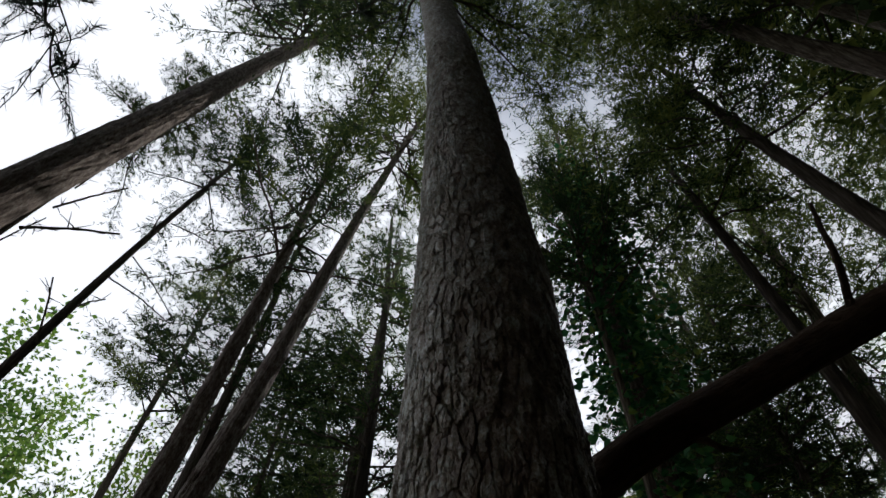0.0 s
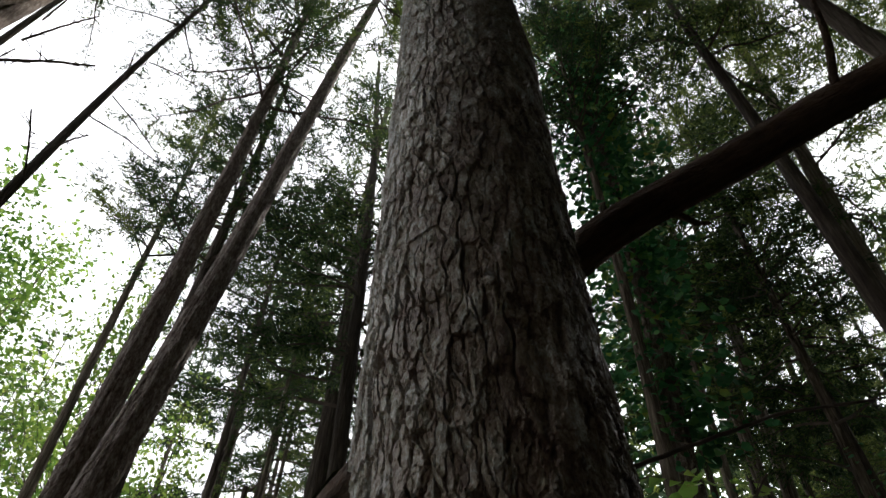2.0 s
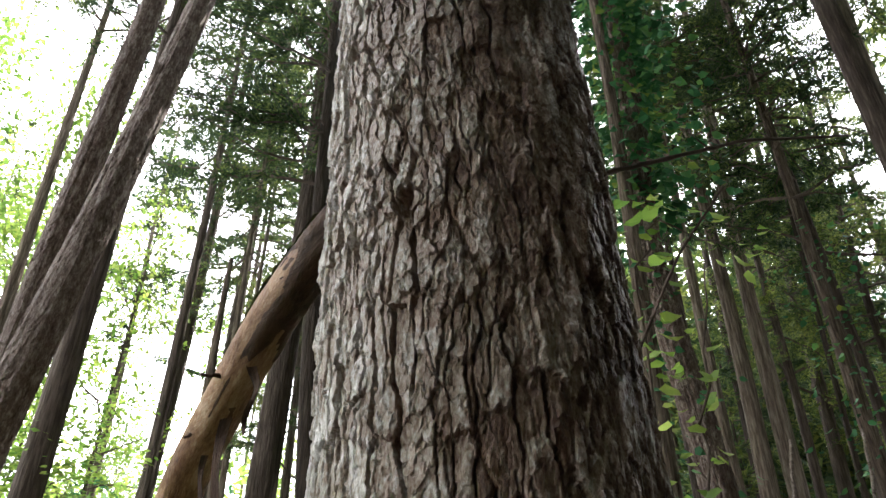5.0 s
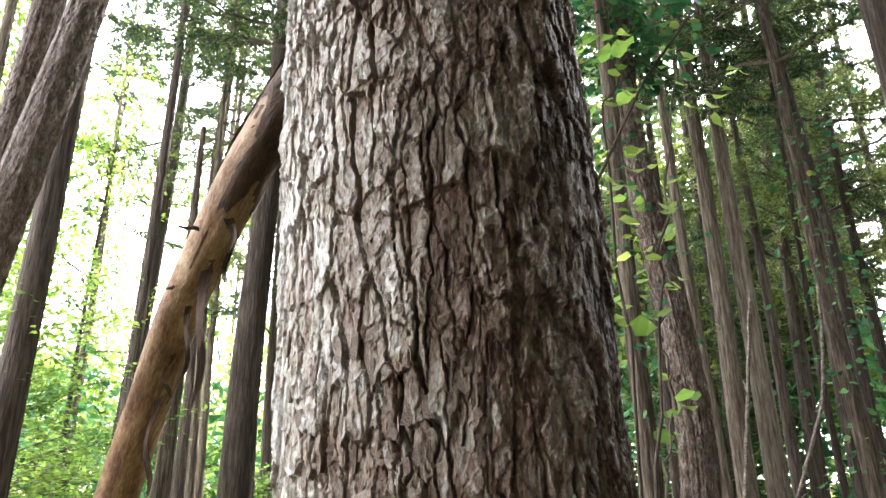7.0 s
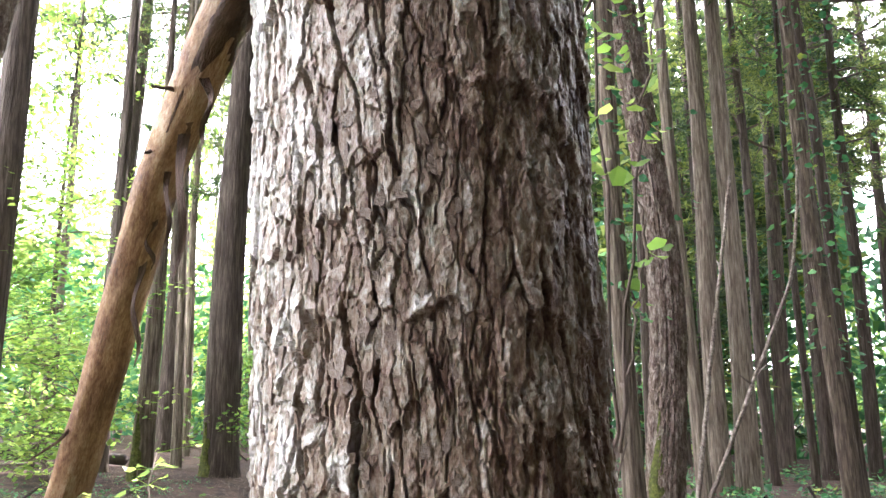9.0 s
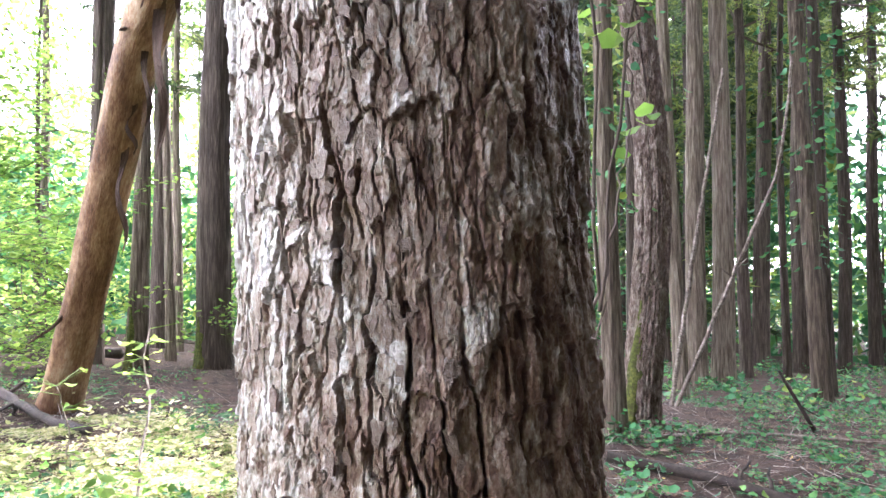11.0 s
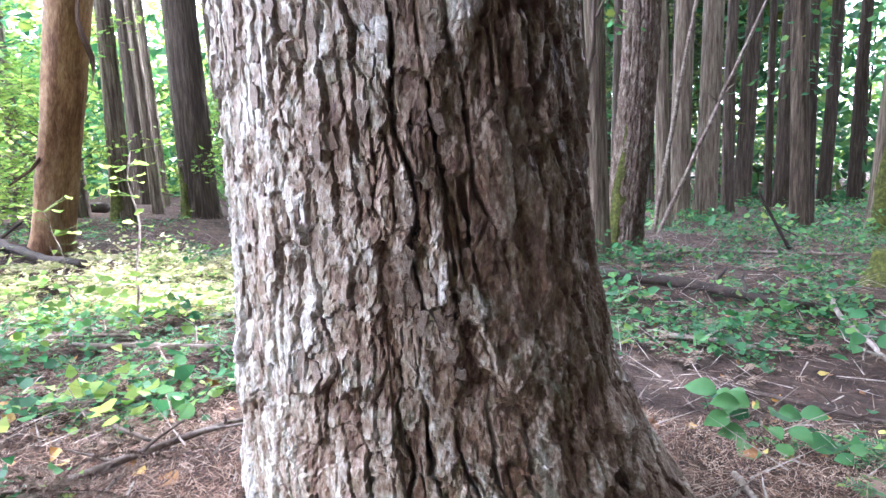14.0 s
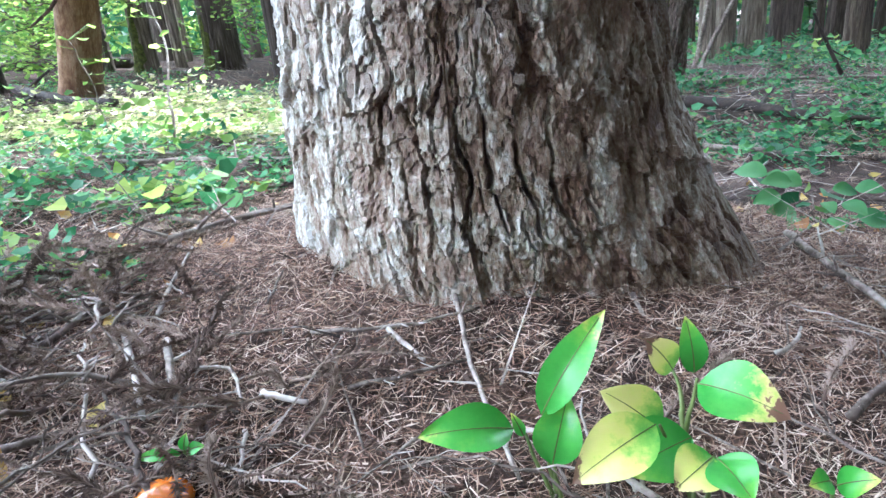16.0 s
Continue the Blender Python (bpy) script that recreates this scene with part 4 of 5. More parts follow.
def ferny(name, seed, spots, reach, mat, label, stems=4, pairs=9, slim=0.30):
    """Arching sprigs with two rows of narrow leaflets."""
    rng = np.random.default_rng(seed)
    at, way, side, ll = [], [], [], []
    up = np.array([0, 0, 1.0])
    for x, y in spots:
        z = gz(x, y)
        for a in rng.uniform(0, 6.28, rng.integers(2, stems + 2)):
            ln, rise = reach * rng.uniform(0.5, 1.2), rng.uniform(0.35, 1.1)
            out = np.array([math.cos(a), math.sin(a), 0])
            cross = np.array([-math.sin(a), math.cos(a), 0])
            for q in np.linspace(0.25, 1.0, pairs):
                p = np.array([x, y, z]) + out * ln * q + up * ln * (rise * q - 0.75 * rise * q * q)
                for sg in (-1, 1):
                    d = cross * sg + out * 0.55 + up * rng.normal(0.0, 0.2)
                    at.append(p)
                    way.append(d)
                    side.append(np.cross(d, up + rng.normal(0, 0.35, 3)))
                    ll.append(ln * 0.42 * (1.15 - q * 0.85) * rng.uniform(0.7, 1.2))
    ll = np.array(ll)
    v, f = plain_leaves(np.array(at), unit(np.array(way)), unit(np.array(side)), ll, ll * slim * 0.5 * rng.uniform(0.7, 1.3, len(ll)))
    tagged(new(name, mesh_arrays(name, v, f, mat)), label, "plants", kind="stuff")


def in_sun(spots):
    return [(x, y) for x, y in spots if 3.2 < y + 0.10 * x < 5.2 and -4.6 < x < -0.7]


herbs("ground_herbs", 21, herb_spots(31, 1700, 0.7, 7.0, 1.7, 11.0, 0.45), 0.032, 0.085, M_HERB, "low green herbs covering the shaded forest floor")
herbs("ground_herbs", 22, herb_spots(32, 1000, -6.0, -0.45, 1.3, 9.0, 0.44), 0.030, 0.085, M_HERB, "low green and yellowish herbs on the forest floor")
herbs("ground_herbs", 26, herb_spots(36, 260, 0.6, 4.0, 2.2, 6.5, 0.47), 0.050, 0.10, M_HERB, "broad-leaved green herbs among the twigs", 0.46, 4, 9)
herbs("ground_herbs", 27, herb_spots(37, 170, -3.0, -0.4, 1.5, 3.4, 0.45), 0.040, 0.11, M_HERB, "broad-leaved green herbs among the twigs", 0.44, 4, 8)
ferny("fern_sprigs", 41, herb_spots(41, 520, -5.0, -0.5, 1.4, 7.0, 0.42), 0.12, M_HERB, "ferny green sprigs on the forest floor")
ferny("fern_sprigs", 42, herb_spots(42, 520, 0.6, 6.0, 1.8, 9.0, 0.42), 0.12, M_HERB, "ferny green sprigs on the shaded floor")
ferny("dead_fern_litter", 43, herb_spots(43, 900, -5.0, -0.4, 1.3, 7.0, 0.36), 0.12, M_FROND, "dead brown fern sprigs among the herbs", 3, 10, 0.22)
ferny("dead_fern_litter", 44, herb_spots(44, 700, 0.5, 6.0, 1.4, 9.0, 0.36), 0.11, M_FROND, "dead brown fern sprigs among the herbs", 3, 10, 0.22)
# pale herbs kept to the sun patch, adding to its brightness
ferny("sunlit_herbs", 45, in_sun(herb_spots(45, 1500, -5.0, -0.6, 2.8, 6.2, 0.36)), 0.17, M_SUNNY, "feathery herbs coloured pale to brighten a patch of sunlight", 4, 8, 0.34)
herbs("sunlit_herbs", 46, in_sun(herb_spots(46, 1100, -5.0, -0.6, 2.8, 6.2, 0.36)), 0.034, 0.16, M_SUNNY, "herbs coloured pale yellow-green to brighten a patch of sunlight", 0.34)
litter("fallen_twigs", 15, 2600, 0.3, 6.0, 1.0, 9.0, 0.06, 0.34, 0.0028, M_TWIG, "thin grey twigs among the herbs", 0.06)
litter("fallen_twigs", 16, 2000, -4.8, -0.3, 1.0, 7.0, 0.06, 0.30, 0.0026, M_TWIG, "thin grey twigs among the herbs", 0.06)
herbs("ground_herbs", 28, herb_spots(38, 1500, 1.0, 10.0, 8.0, 19.0, 0.40, 1.0), 0.07, 0.16, M_HERB, "low green herbs under the dense stand", 0.42, 4, 8)
herbs("ground_herbs", 31, herb_spots(47, 80, 0.75, 2.0, 1.5, 2.8, 0.36), 0.040, 0.09, M_HERB, "fresh green herbs beside the pine's foot", 0.42, 5, 10)
ferny("fern_sprigs", 48, herb_spots(48, 60, 0.7, 2.0, 1.4, 2.8, 0.36), 0.11, M_HERB, "ferny green sprigs beside the pine's foot")
herbs("ground_herbs", 29, herb_spots(39, 90, -1.7, -0.55, 1.5, 2.4, 0.36), 0.040, 0.10, M_HERB, "fresh green herbs beside a fallen branch", 0.42, 5, 11)
herbs("ground_herbs", 30, herb_spots(40, 26, -1.7, -0.55, 1.5, 2.4, 0.36), 0.045, 0.10, M_LEAF, "yellowish herbs beside a fallen branch", 0.42, 4, 8)
herbs("tall_herbs", 23, herb_spots(33, 200, -5.0, -0.7, 2.6, 6.0, 0.45), 0.045, 0.24, M_LEAF, "knee-high herbs with yellow-green leaves")
herbs("tall_herbs", 24, herb_spots(34, 200, 0.9, 6.0, 3.0, 9.0, 0.45), 0.045, 0.22, M_HERB, "knee-high green herbs in shade")


def fallen_leaves(seed, count, x0, x1, y0, y1):
    rng = np.random.default_rng(seed)
    x, y = rng.uniform(x0, x1, count), y0 + (y1 - y0) * rng.uniform(0, 1, count) ** 1.4
    keep = np.hypot(x - 0.13, y - 1.73) > 0.62
    x, y = x[keep], y[keep]
    n = len(x)
    a = rng.uniform(0, 6.28, n)
    way = unit(np.stack([np.cos(a), np.sin(a), rng.normal(0.1, 0.25, n)], -1))
    side = unit(np.cross(way, np.array([0, 0, 1.0]) + rng.normal(0, 0.4, (n, 3))))
    ll = rng.uniform(0.02, 0.06, n)
    v, f = leaves(np.stack([x, y, ground_z(x, y) + 0.012], -1), way, side, ll, ll * rng.uniform(0.25, 0.42, n), 0.3)
    tagged(new("fallen_leaves", mesh_arrays("fallen_leaves", v, f, M_FALLEN_LEAF)), "curled brown and orange fallen leaves", "litter", kind="stuff")


fallen_leaves(51, 500, -3.5, -0.3, 0.9, 5.0)
fallen_leaves(52, 260, 0.3, 3.5, 1.3, 6.0)
for k, (x, y, s) in enumerate([(-5.5, 8.2, 1.0), (-6.6, 8.8, 1.3), (-3.4, 9.4, 0.9), (-7.6, 10.2, 1.5), (-5.0, 12.0, 1.4), (-2.4, 11.5, 1.3), (-8.5, 8.0, 1.4)]):
    bush = thing("bush", "leafy green undergrowth bush", "bush", x, y, gz(x, y), "undergrowth bushes")
    for nm, me in zip(("crown", "limb_framework"), SHRUB[k % 2]):
        c = tagged(part(nm, me, bush), kind="stuff")
        c.scale = (s, s, s)
        c.rotation_euler = (0, 0, k * 1.3)


# ---- sticks and fallen wood ----
def stick(name, label, points, thick, seed, knots=0, mat=M_TWIG, sides=6, group="fallen sticks", category="stick", rest=True):
    rng = np.random.default_rng(seed)
    key = np.array(points, float)
    if rest:
        key[:, 2] = [gz(x, y) + thick * 0.8 + 0.020 for x, y, _ in key]
    d = np.r_[0, np.cumsum(np.linalg.norm(np.diff(key, axis=0), axis=1))]
    n = max(8, int(d[-1] / max(thick * 4, 0.02)))
    n = min(n, 40)
    s = np.linspace(0, d[-1], n)
    pts = np.stack([np.interp(s, d, key[:, c]) for c in range(3)], -1)
    for _ in range(2):
        pts[1:-1] = (pts[:-2] + 2 * pts[1:-1] + pts[2:]) / 4
    pts[1:-1] += rng.normal(0, thick * (0.35 if rest and thick < 0.004 else 0.12), (n - 2, 3))
    ob = thing(name, label, category, 0, 0, 0, group)
    v, f = tube(pts, np.linspace(thick, thick * 0.6, n), sides, 0.14, seed)
    part("stem", mesh_of("stem", v, f, mat, True), ob)
    for _ in range(knots):
        i = rng.integers(1, n - 1)
        way = unit(rng.normal(0, 1, 3) * np.array([1, 1, 0.35]) + np.array([0, 0, 0.25]))
        tip = pts[i] + way * rng.uniform(4, 12) * thick
        tv, tf = tube(bent(pts[i], tip, 5, thick * 0.15, rng), np.linspace(thick * 0.45, thick * 0.15, 5), 5, 0.1, seed)
        part("side_twig", mesh_of("side_twig", tv, tf, mat, True), ob)
    return ob


PALE_STICK, DARK_STICK = "pale weathered dead stick lying on dry needles", "dark rotting branch lying on the forest floor"
NEAR_STICKS = [
    ([(0.071, 1.311, 0), (0.117, 1.113, 0), (0.184, 0.942, 0)], 0.0042, 7), ([(-0.127, 1.201, 0), (0.0, 1.194, 0), (0.117, 1.247, 0)], 0.0032, 5),
    ([(-0.038, 1.078, 0), (0.033, 1.10, 0), (0.111, 1.13, 0)], 0.0032, 3), ([(-0.45, 1.228, 0), (-0.372, 1.125, 0), (-0.289, 1.015, 0)], 0.0062, 3),
    ([(-0.368, 1.212, 0), (-0.312, 1.122, 0), (-0.25, 1.027, 0)], 0.0068, 2), ([(-0.439, 1.305, 0), (-0.488, 1.44, 0), (-0.555, 1.642, 0)], 0.0045, 4),
    ([(0.745, 1.872, 0), (0.752, 1.587, 0), (0.764, 1.443, 0), (0.80, 1.25, 0)], 0.0085, 4), ([(-0.15, 1.066, 0), (-0.083, 1.05, 0)], 0.0055, 0),
]
OUTER_STICKS = [
    ([(-0.55, 0.91, 0), (-0.427, 0.96, 0), (-0.386, 0.984, 0)], 0.0085, 1), ([(0.572, 1.105, 0), (0.656, 1.201, 0), (0.74, 1.25, 0)], 0.007, 2),
    ([(0.52, 1.22, 0), (0.553, 1.244, 0), (0.582, 1.308, 0)], 0.0036, 1), ([(-0.311, 1.106, 0), (-0.259, 1.14, 0), (-0.229, 1.143, 0), (-0.174, 1.056, 0)], 0.0034, 6),
    ([(-0.147, 1.001, 0), (-0.126, 0.936, 0)], 0.0032, 3), ([(-0.008, 1.191, 0), (0.055, 1.124, 0)], 0.0045, 2), ([(-0.227, 1.286, 0), (-0.244, 1.399, 0)], 0.0035, 2),
    ([(-0.656, 1.187, 0), (-0.585, 1.243, 0)], 0.004, 2), ([(0.976, 3.754, 0), (1.251, 3.616, 0), (1.5, 3.5, 0)], 0.014, 3),
    ([(2.3, 4.9, 0), (2.141, 4.44, 0), (2.015, 3.766, 0), (1.9, 3.3, 0)], 0.018, 3), ([(-1.191, 3.311, 0), (-1.0, 3.5, 0)], 0.012, 1),
]
for k, (pts, thick, knots) in enumerate(NEAR_STICKS + OUTER_STICKS):
    stick("dead_stick", PALE_STICK, pts, thick, 900 + k, knots)
NEAR_BRANCHES = [
    ([(-0.95, 1.36, 0), (-0.778, 1.661, 0), (-0.581, 1.936, 0), (-0.45, 2.1, 0)], 0.013, 14), ([(-0.584, 1.203, 0), (-0.598, 1.44, 0), (-0.62, 1.7, 0)], 0.0065, 10),
    ([(1.3, 6.2, 0), (1.95, 6.7, 0), (2.487, 6.9, 0), (3.5, 6.6, 0)], 0.02, 4), ([(0.8, 5.3, 0), (1.01, 5.225, 0), (1.356, 5.093, 0), (1.631, 4.757, 0), (2.1, 4.5, 0)], 0.045, 2),
]
OUTER_BRANCHES = [
    ([(-1.518, 2.782, 0), (-1.18, 2.825, 0), (-0.75, 2.793, 0)], 0.014, 4), ([(-4.9, 6.3, 0), (-3.4, 5.1, 0), (-2.7, 4.6, 0)], 0.05, 3),
    ([(-9.5, 11.2, 0), (-8.2, 11.0, 0), (-6.3, 10.4, 0)], 0.14, 2), ([(-1.1, 2.2, 0), (-0.835, 2.301, 0), (-0.6, 2.45, 0)], 0.009, 5), ([(-1.2, 2.25, 0), (-0.977, 2.129, 0), (-0.674, 1.912, 0)], 0.009, 4),
    ([(1.1, 2.9, 0), (1.5, 2.6, 0), (1.9, 2.5, 0)], 0.009, 5), ([(-0.9, 1.15, 0), (-0.72, 1.3, 0), (-0.55, 1.33, 0)], 0.009, 9), ([(-2.2, 3.2, 0), (-1.7, 2.9, 0), (-1.3, 3.0, 0)], 0.012, 4),
]
for k, (pts, thick, knots) in enumerate(NEAR_BRANCHES + OUTER_BRANCHES):
    stick("fallen_branch", DARK_STICK, pts, thick, 930 + k, knots, M_FALLEN if thick < 0.03 else M_LOG, 8, "fallen branches", "branch")
rng = np.random.default_rng(5)
for k in range(34):
    x, y, a, ln = rng.uniform(-1.0, 1.3), rng.uniform(0.75, 1.9), rng.uniform(0, 6.28), rng.uniform(0.07, 0.22)
    if math.hypot(x - 0.13, y - 1.73) > 0.62:
        stick("dead_twig", "thin grey dead twig among dry needles", [(x, y, 0), (x + ln * math.cos(a), y + ln * math.sin(a), 0)], rng.uniform(0.0014, 0.003), 960 + k, 4, M_TWIG, 5, "dead twigs", "twig")
stick("leaning_pole", "thin pale dead pole leaning against the cedars", [(1.91, 8.69, -0.62), (2.15, 8.4, 1.2), (2.46, 8.14, 3.28)], 0.03, 990, 2, M_TWIG, 8, "leaning poles", "pole", False)
stick("leaning_pole", "thin pale curved dead pole leaning against the cedars", [(1.95, 8.62, -0.62), (2.45, 8.2, 0.8), (2.94, 7.99, 2.02), (3.06, 7.95, 2.73), (3.10, 7.9, 3.3)], 0.026, 991, 2, M_TWIG, 8, "leaning poles", "pole", False)
BROKEN = [(2.98, 7.3, -0.55), (2.84, 7.35, -0.28), (2.70, 7.4, 0.02)]
stick("broken_branch", "dark broken branch standing in the herbs", BROKEN, 0.022, 992, 1, M_LOG, 8, "", "branch", False)


def bough(name, label, p, q, thick, seed, twigs=6):
    return stick(name, label, [p, tuple((np.array(p) + np.array(q)) / 2 + np.array([0, 0, 0.05])), q], thick, seed, twigs, M_BRANCH, 6, "bare branches", "branch", False)


for k, (p, q, th) in enumerate([
    ((-5.75, 2.45, 8.6), (-4.49, 2.72, 8.45), 0.022), ((-5.7, 2.5, 9.2), (-4.42, 2.35, 8.9), 0.016), ((-5.8, 2.4, 8.0), (-5.2, 2.33, 8.4), 0.012), ((-5.74, 2.5, 9.8), (-4.6, 2.1, 9.7), 0.014),
    ((-5.72, 3.62, 7.8), (-4.74, 2.66, 7.5), 0.016), ((-5.7, 3.65, 8.6), (-4.9, 3.4, 8.2), 0.014), ((-5.66, 3.7, 9.4), (-4.8, 4.3, 8.9), 0.013), ((-5.6, 3.75, 10.4), (-4.9, 3.2, 10.0), 0.012), ((-5.6, 3.75, 10.0), (-5.0, 4.5, 9.3), 0.012), ((-5.55, 3.85, 11.2), (-4.7, 4.2, 10.7), 0.012),
    ((-4.1, 1.4, 6.4), (-5.0, 2.4, 6.6), 0.012), ((0.35, 1.95, 2.62), (1.5, 2.9, 3.35), 0.008), ((0.42, 2.3, 2.2), (0.75, 2.2, 2.7), 0.006),
]):
    bough("bare_branch", "dead leafless branch with fine twigs", p, q, th, 1100 + k, 9)


def needle_spray(x, y, z, seed, drop):
    """A bough tip hanging into the view, with long needles."""
    rng = np.random.default_rng(seed)
    ob = thing("hanging_bough", "hanging conifer bough with long dark needles", "branch", 0, 0, 0, "hanging boughs")
    root = np.array((x, y, z))
    line = bent(root + np.array([-0.4, -0.5, 1.0]), root + np.array([0.15, 0.1, -drop]), 9, 0.03, rng)
    v, f = tube(line, np.linspace(0.016, 0.005, 9), 5, 0.1, seed)
    part("stem", mesh_of("stem", v, f, M_BRANCH, True), ob)
    for k in range(16):
        p = line[rng.integers(2, 9)]
        tip = p + rng.normal(0, 1, 3) * np.array([0.26, 0.26, 0.16]) + np.array([0, 0, -0.12])
        tv, tf = tube(np.array([p, (p + tip) / 2 + 0.02, tip]), [0.005, 0.004, 0.003], 4, 0.1, k, False)
        n = 60
        u = rng.uniform(0.15, 1, n)[:, None]
        at = p * (1 - u) + tip * u
        way = unit((tip - p)[None] * 2.2 + rng.normal(0, 0.75, (n, 3)))
        side = unit(np.cross(way, rng.normal(0, 1, (n, 3))))
        bv, bf = blades(at, way, side, rng.uniform(0.06, 0.13, n), np.full(n, 0.004))
        part("twig", mesh_of("twig", np.concatenate([tv, bv]), [tuple(q) for q in tf] + [tuple(int(i) + len(tv) for i in q) for q in bf], M_SPRAY), ob)


needle_spray(-2.75, 0.30, 6.7, 3, 0.35)
needle_spray(-2.55, 0.42, 6.0, 4, 0.3)
needle_spray(-1.78, 0.75, 8.6, 5, 0.3)
needle_spray(-1.3, 0.9, 9.2, 6, 0.3)


def frond(x, y, a, ln, seed, lift=0.024):
    """A dead feathery frond lying on the ground."""
    rng = np.random.default_rng(seed)
    ob = thing("dead_frond", "dead brown feathery cedar frond on the ground", "frond", 0, 0, 0, "dead fronds")
    s = np.linspace(0, 1, 10)
    px, py = x + ln * s * math.cos(a) + 0.04 * np.sin(3 * s + seed), y + ln * s * math.sin(a)
    line = np.stack([px, py, ground_z(px, py) + lift + rng.uniform(0.01, 0.04) * np.sin(3.1 * s)], -1)
    v, f = tube(line, np.linspace(0.0022, 0.0010, 10), 5, 0.1, seed)
    part("stem", mesh_of("stem", v, f, M_FROND_PALE, True), ob)
    n = int(1900 * ln)
    u = rng.uniform(0.05, 1, n)
    at = np.stack([np.interp(u, s, line[:, c]) for c in range(3)], -1)
    fan = rng.uniform(-2.4, 2.4, n)
    way = unit(np.stack([0.8 * math.cos(a) - np.sin(fan) * math.sin(a), 0.8 * math.sin(a) + np.sin(fan) * math.cos(a), np.cos(fan)], -1))
    side = unit(np.cross(way, rng.normal(0, 1, (n, 3))))
    v, f = blades(at, way, side, rng.uniform(0.009, 0.017, n) * (1.25 - 0.6 * u), np.full(n, 0.0016))
    tagged(part("needles", mesh_arrays("needles", v, f, M_FROND_PALE), ob), kind="stuff")


rng = np.random.default_rng(91)
for k in range(96):
    x, y = (rng.uniform(-0.75, -0.05), rng.uniform(0.72, 1.2)) if k < 60 else (rng.uniform(-0.9, 1.1), rng.uniform(0.72, 1.6))
    if math.hypot(x - 0.13, y - 1.73) > 0.66:
        frond(x, y, rng.uniform(0, 6.28), rng.uniform(0.10, 0.24), 1200 + k)


def dead_spray(x, y, a, ln, seed, mat=M_TWIG):
    """A forked dead twig, raised a little off the needles."""
    rng = np.random.default_rng(seed)
    ob = thing("forked_twig", "forked grey dead twig lying over dry needles", "twig", 0, 0, 0, "forked twigs")
    s = np.linspace(0, 1, 12)
    px, py = x + ln * s * math.cos(a) + rng.normal(0, 0.004, 12), y + ln * s * math.sin(a) + rng.normal(0, 0.004, 12)
    line = np.stack([px, py, ground_z(px, py) + 0.020 + rng.uniform(0.0, 0.05) * np.sin(3.1 * s)], -1)
    thick = rng.uniform(0.0018, 0.0048)
    v, f = tube(line, np.linspace(thick, thick * 0.5, 12), 5, 0.12, seed)
    part("stem", mesh_of("stem", v, f, mat, True), ob)
    for k in range(rng.integers(6, 11)):
        p = line[rng.integers(2, 11)]
        yaw = a + rng.choice([-1, 1]) * rng.uniform(0.5, 1.2)
        tip = p + np.array([math.cos(yaw), math.sin(yaw), rng.uniform(-0.05, 0.4)]) * rng.uniform(0.03, 0.10)
        tip[2] = max(tip[2], gz(tip[0], tip[1]) + 0.003)
        tv, tf = tube(bent(p, tip, 6, 0.003, rng), np.linspace(thick * 0.55, thick * 0.2, 6), 4, 0.1, seed + k)
        part("side_twig", mesh_of("side_twig", tv, tf, mat, True), ob)


rng = np.random.default_rng(92)
for k in range(84):
    x, y = (rng.uniform(-1.0, -0.15), rng.uniform(0.78, 1.7)) if k < 58 else (rng.uniform(-0.3, 1.3), rng.uniform(0.8, 1.7))
    a = rng.uniform(0, 6.28)
    if math.hypot(x - 0.13, y - 1.73) > 0.72 and math.hypot(x + 0.2 * math.cos(a) - 0.13, y + 0.2 * math.sin(a) - 1.73) > 0.66:
        dead_spray(x, y, a, rng.uniform(0.14, 0.38), 1400 + k, M_TWIG if k % 2 else M_FALLEN)


rng = np.random.default_rng(93)
for k in range(26):
    frond(rng.uniform(-1.15, -0.55), rng.uniform(0.95, 1.75), rng.uniform(0, 6.28), rng.uniform(0.18, 0.34), 1300 + k)


for k in range(34):
    frond(rng.uniform(-0.98, -0.55), rng.uniform(1.2, 1.6), rng.choice([0.0, 3.14]) + rng.normal(-0.5, 0.4), rng.uniform(0.18, 0.36), 1340 + k, rng.uniform(0.03, 0.085))


# ---- foreground seedling ----
def leaf_mesh(base, tip, half, seed, mat, cup=0.25, droop=0.12):
    rng = np.random.default_rng(seed)
    b, t = np.array(base), np.array(tip)
    way = t - b
    ln = np.linalg.norm(way)
    way = way / ln
    # turns each leaf's face to the camera's view
    toward_camera = np.array([0.0, -0.55, 0.75])
    side = unit(np.cross(way, toward_camera))
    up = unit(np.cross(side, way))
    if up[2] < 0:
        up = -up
    s = np.linspace(0, 1, 13)
    prof = np.sin(np.pi * s**0.85) ** 0.8 * (1 - 0.25 * s)
    prof /= prof.max()
    cols = np.linspace(-1, 1, 9)
    V = []
    for i, a in enumerate(s):
        for c in cols:
            wave = 0.05 * half * math.sin(9 * a + 3 * c + seed)
            V.append(b + way * a * ln + side * c * half * prof[i] + up * (cup * half * abs(c) ** 1.5 * prof[i] - droop * ln * (2 * a - 1) ** 2 + droop * ln + wave * abs(c)))
    f = [(i * 9 + j, i * 9 + j + 1, (i + 1) * 9 + j + 1, (i + 1) * 9 + j) for i in range(12) for j in range(8)]
    me = mesh_of("leaf", V, f, mat, True)
    me.attributes.new("along", "FLOAT", "POINT").data.foreach_set("value", np.repeat(s, 9).astype(np.float32))
    return me, up


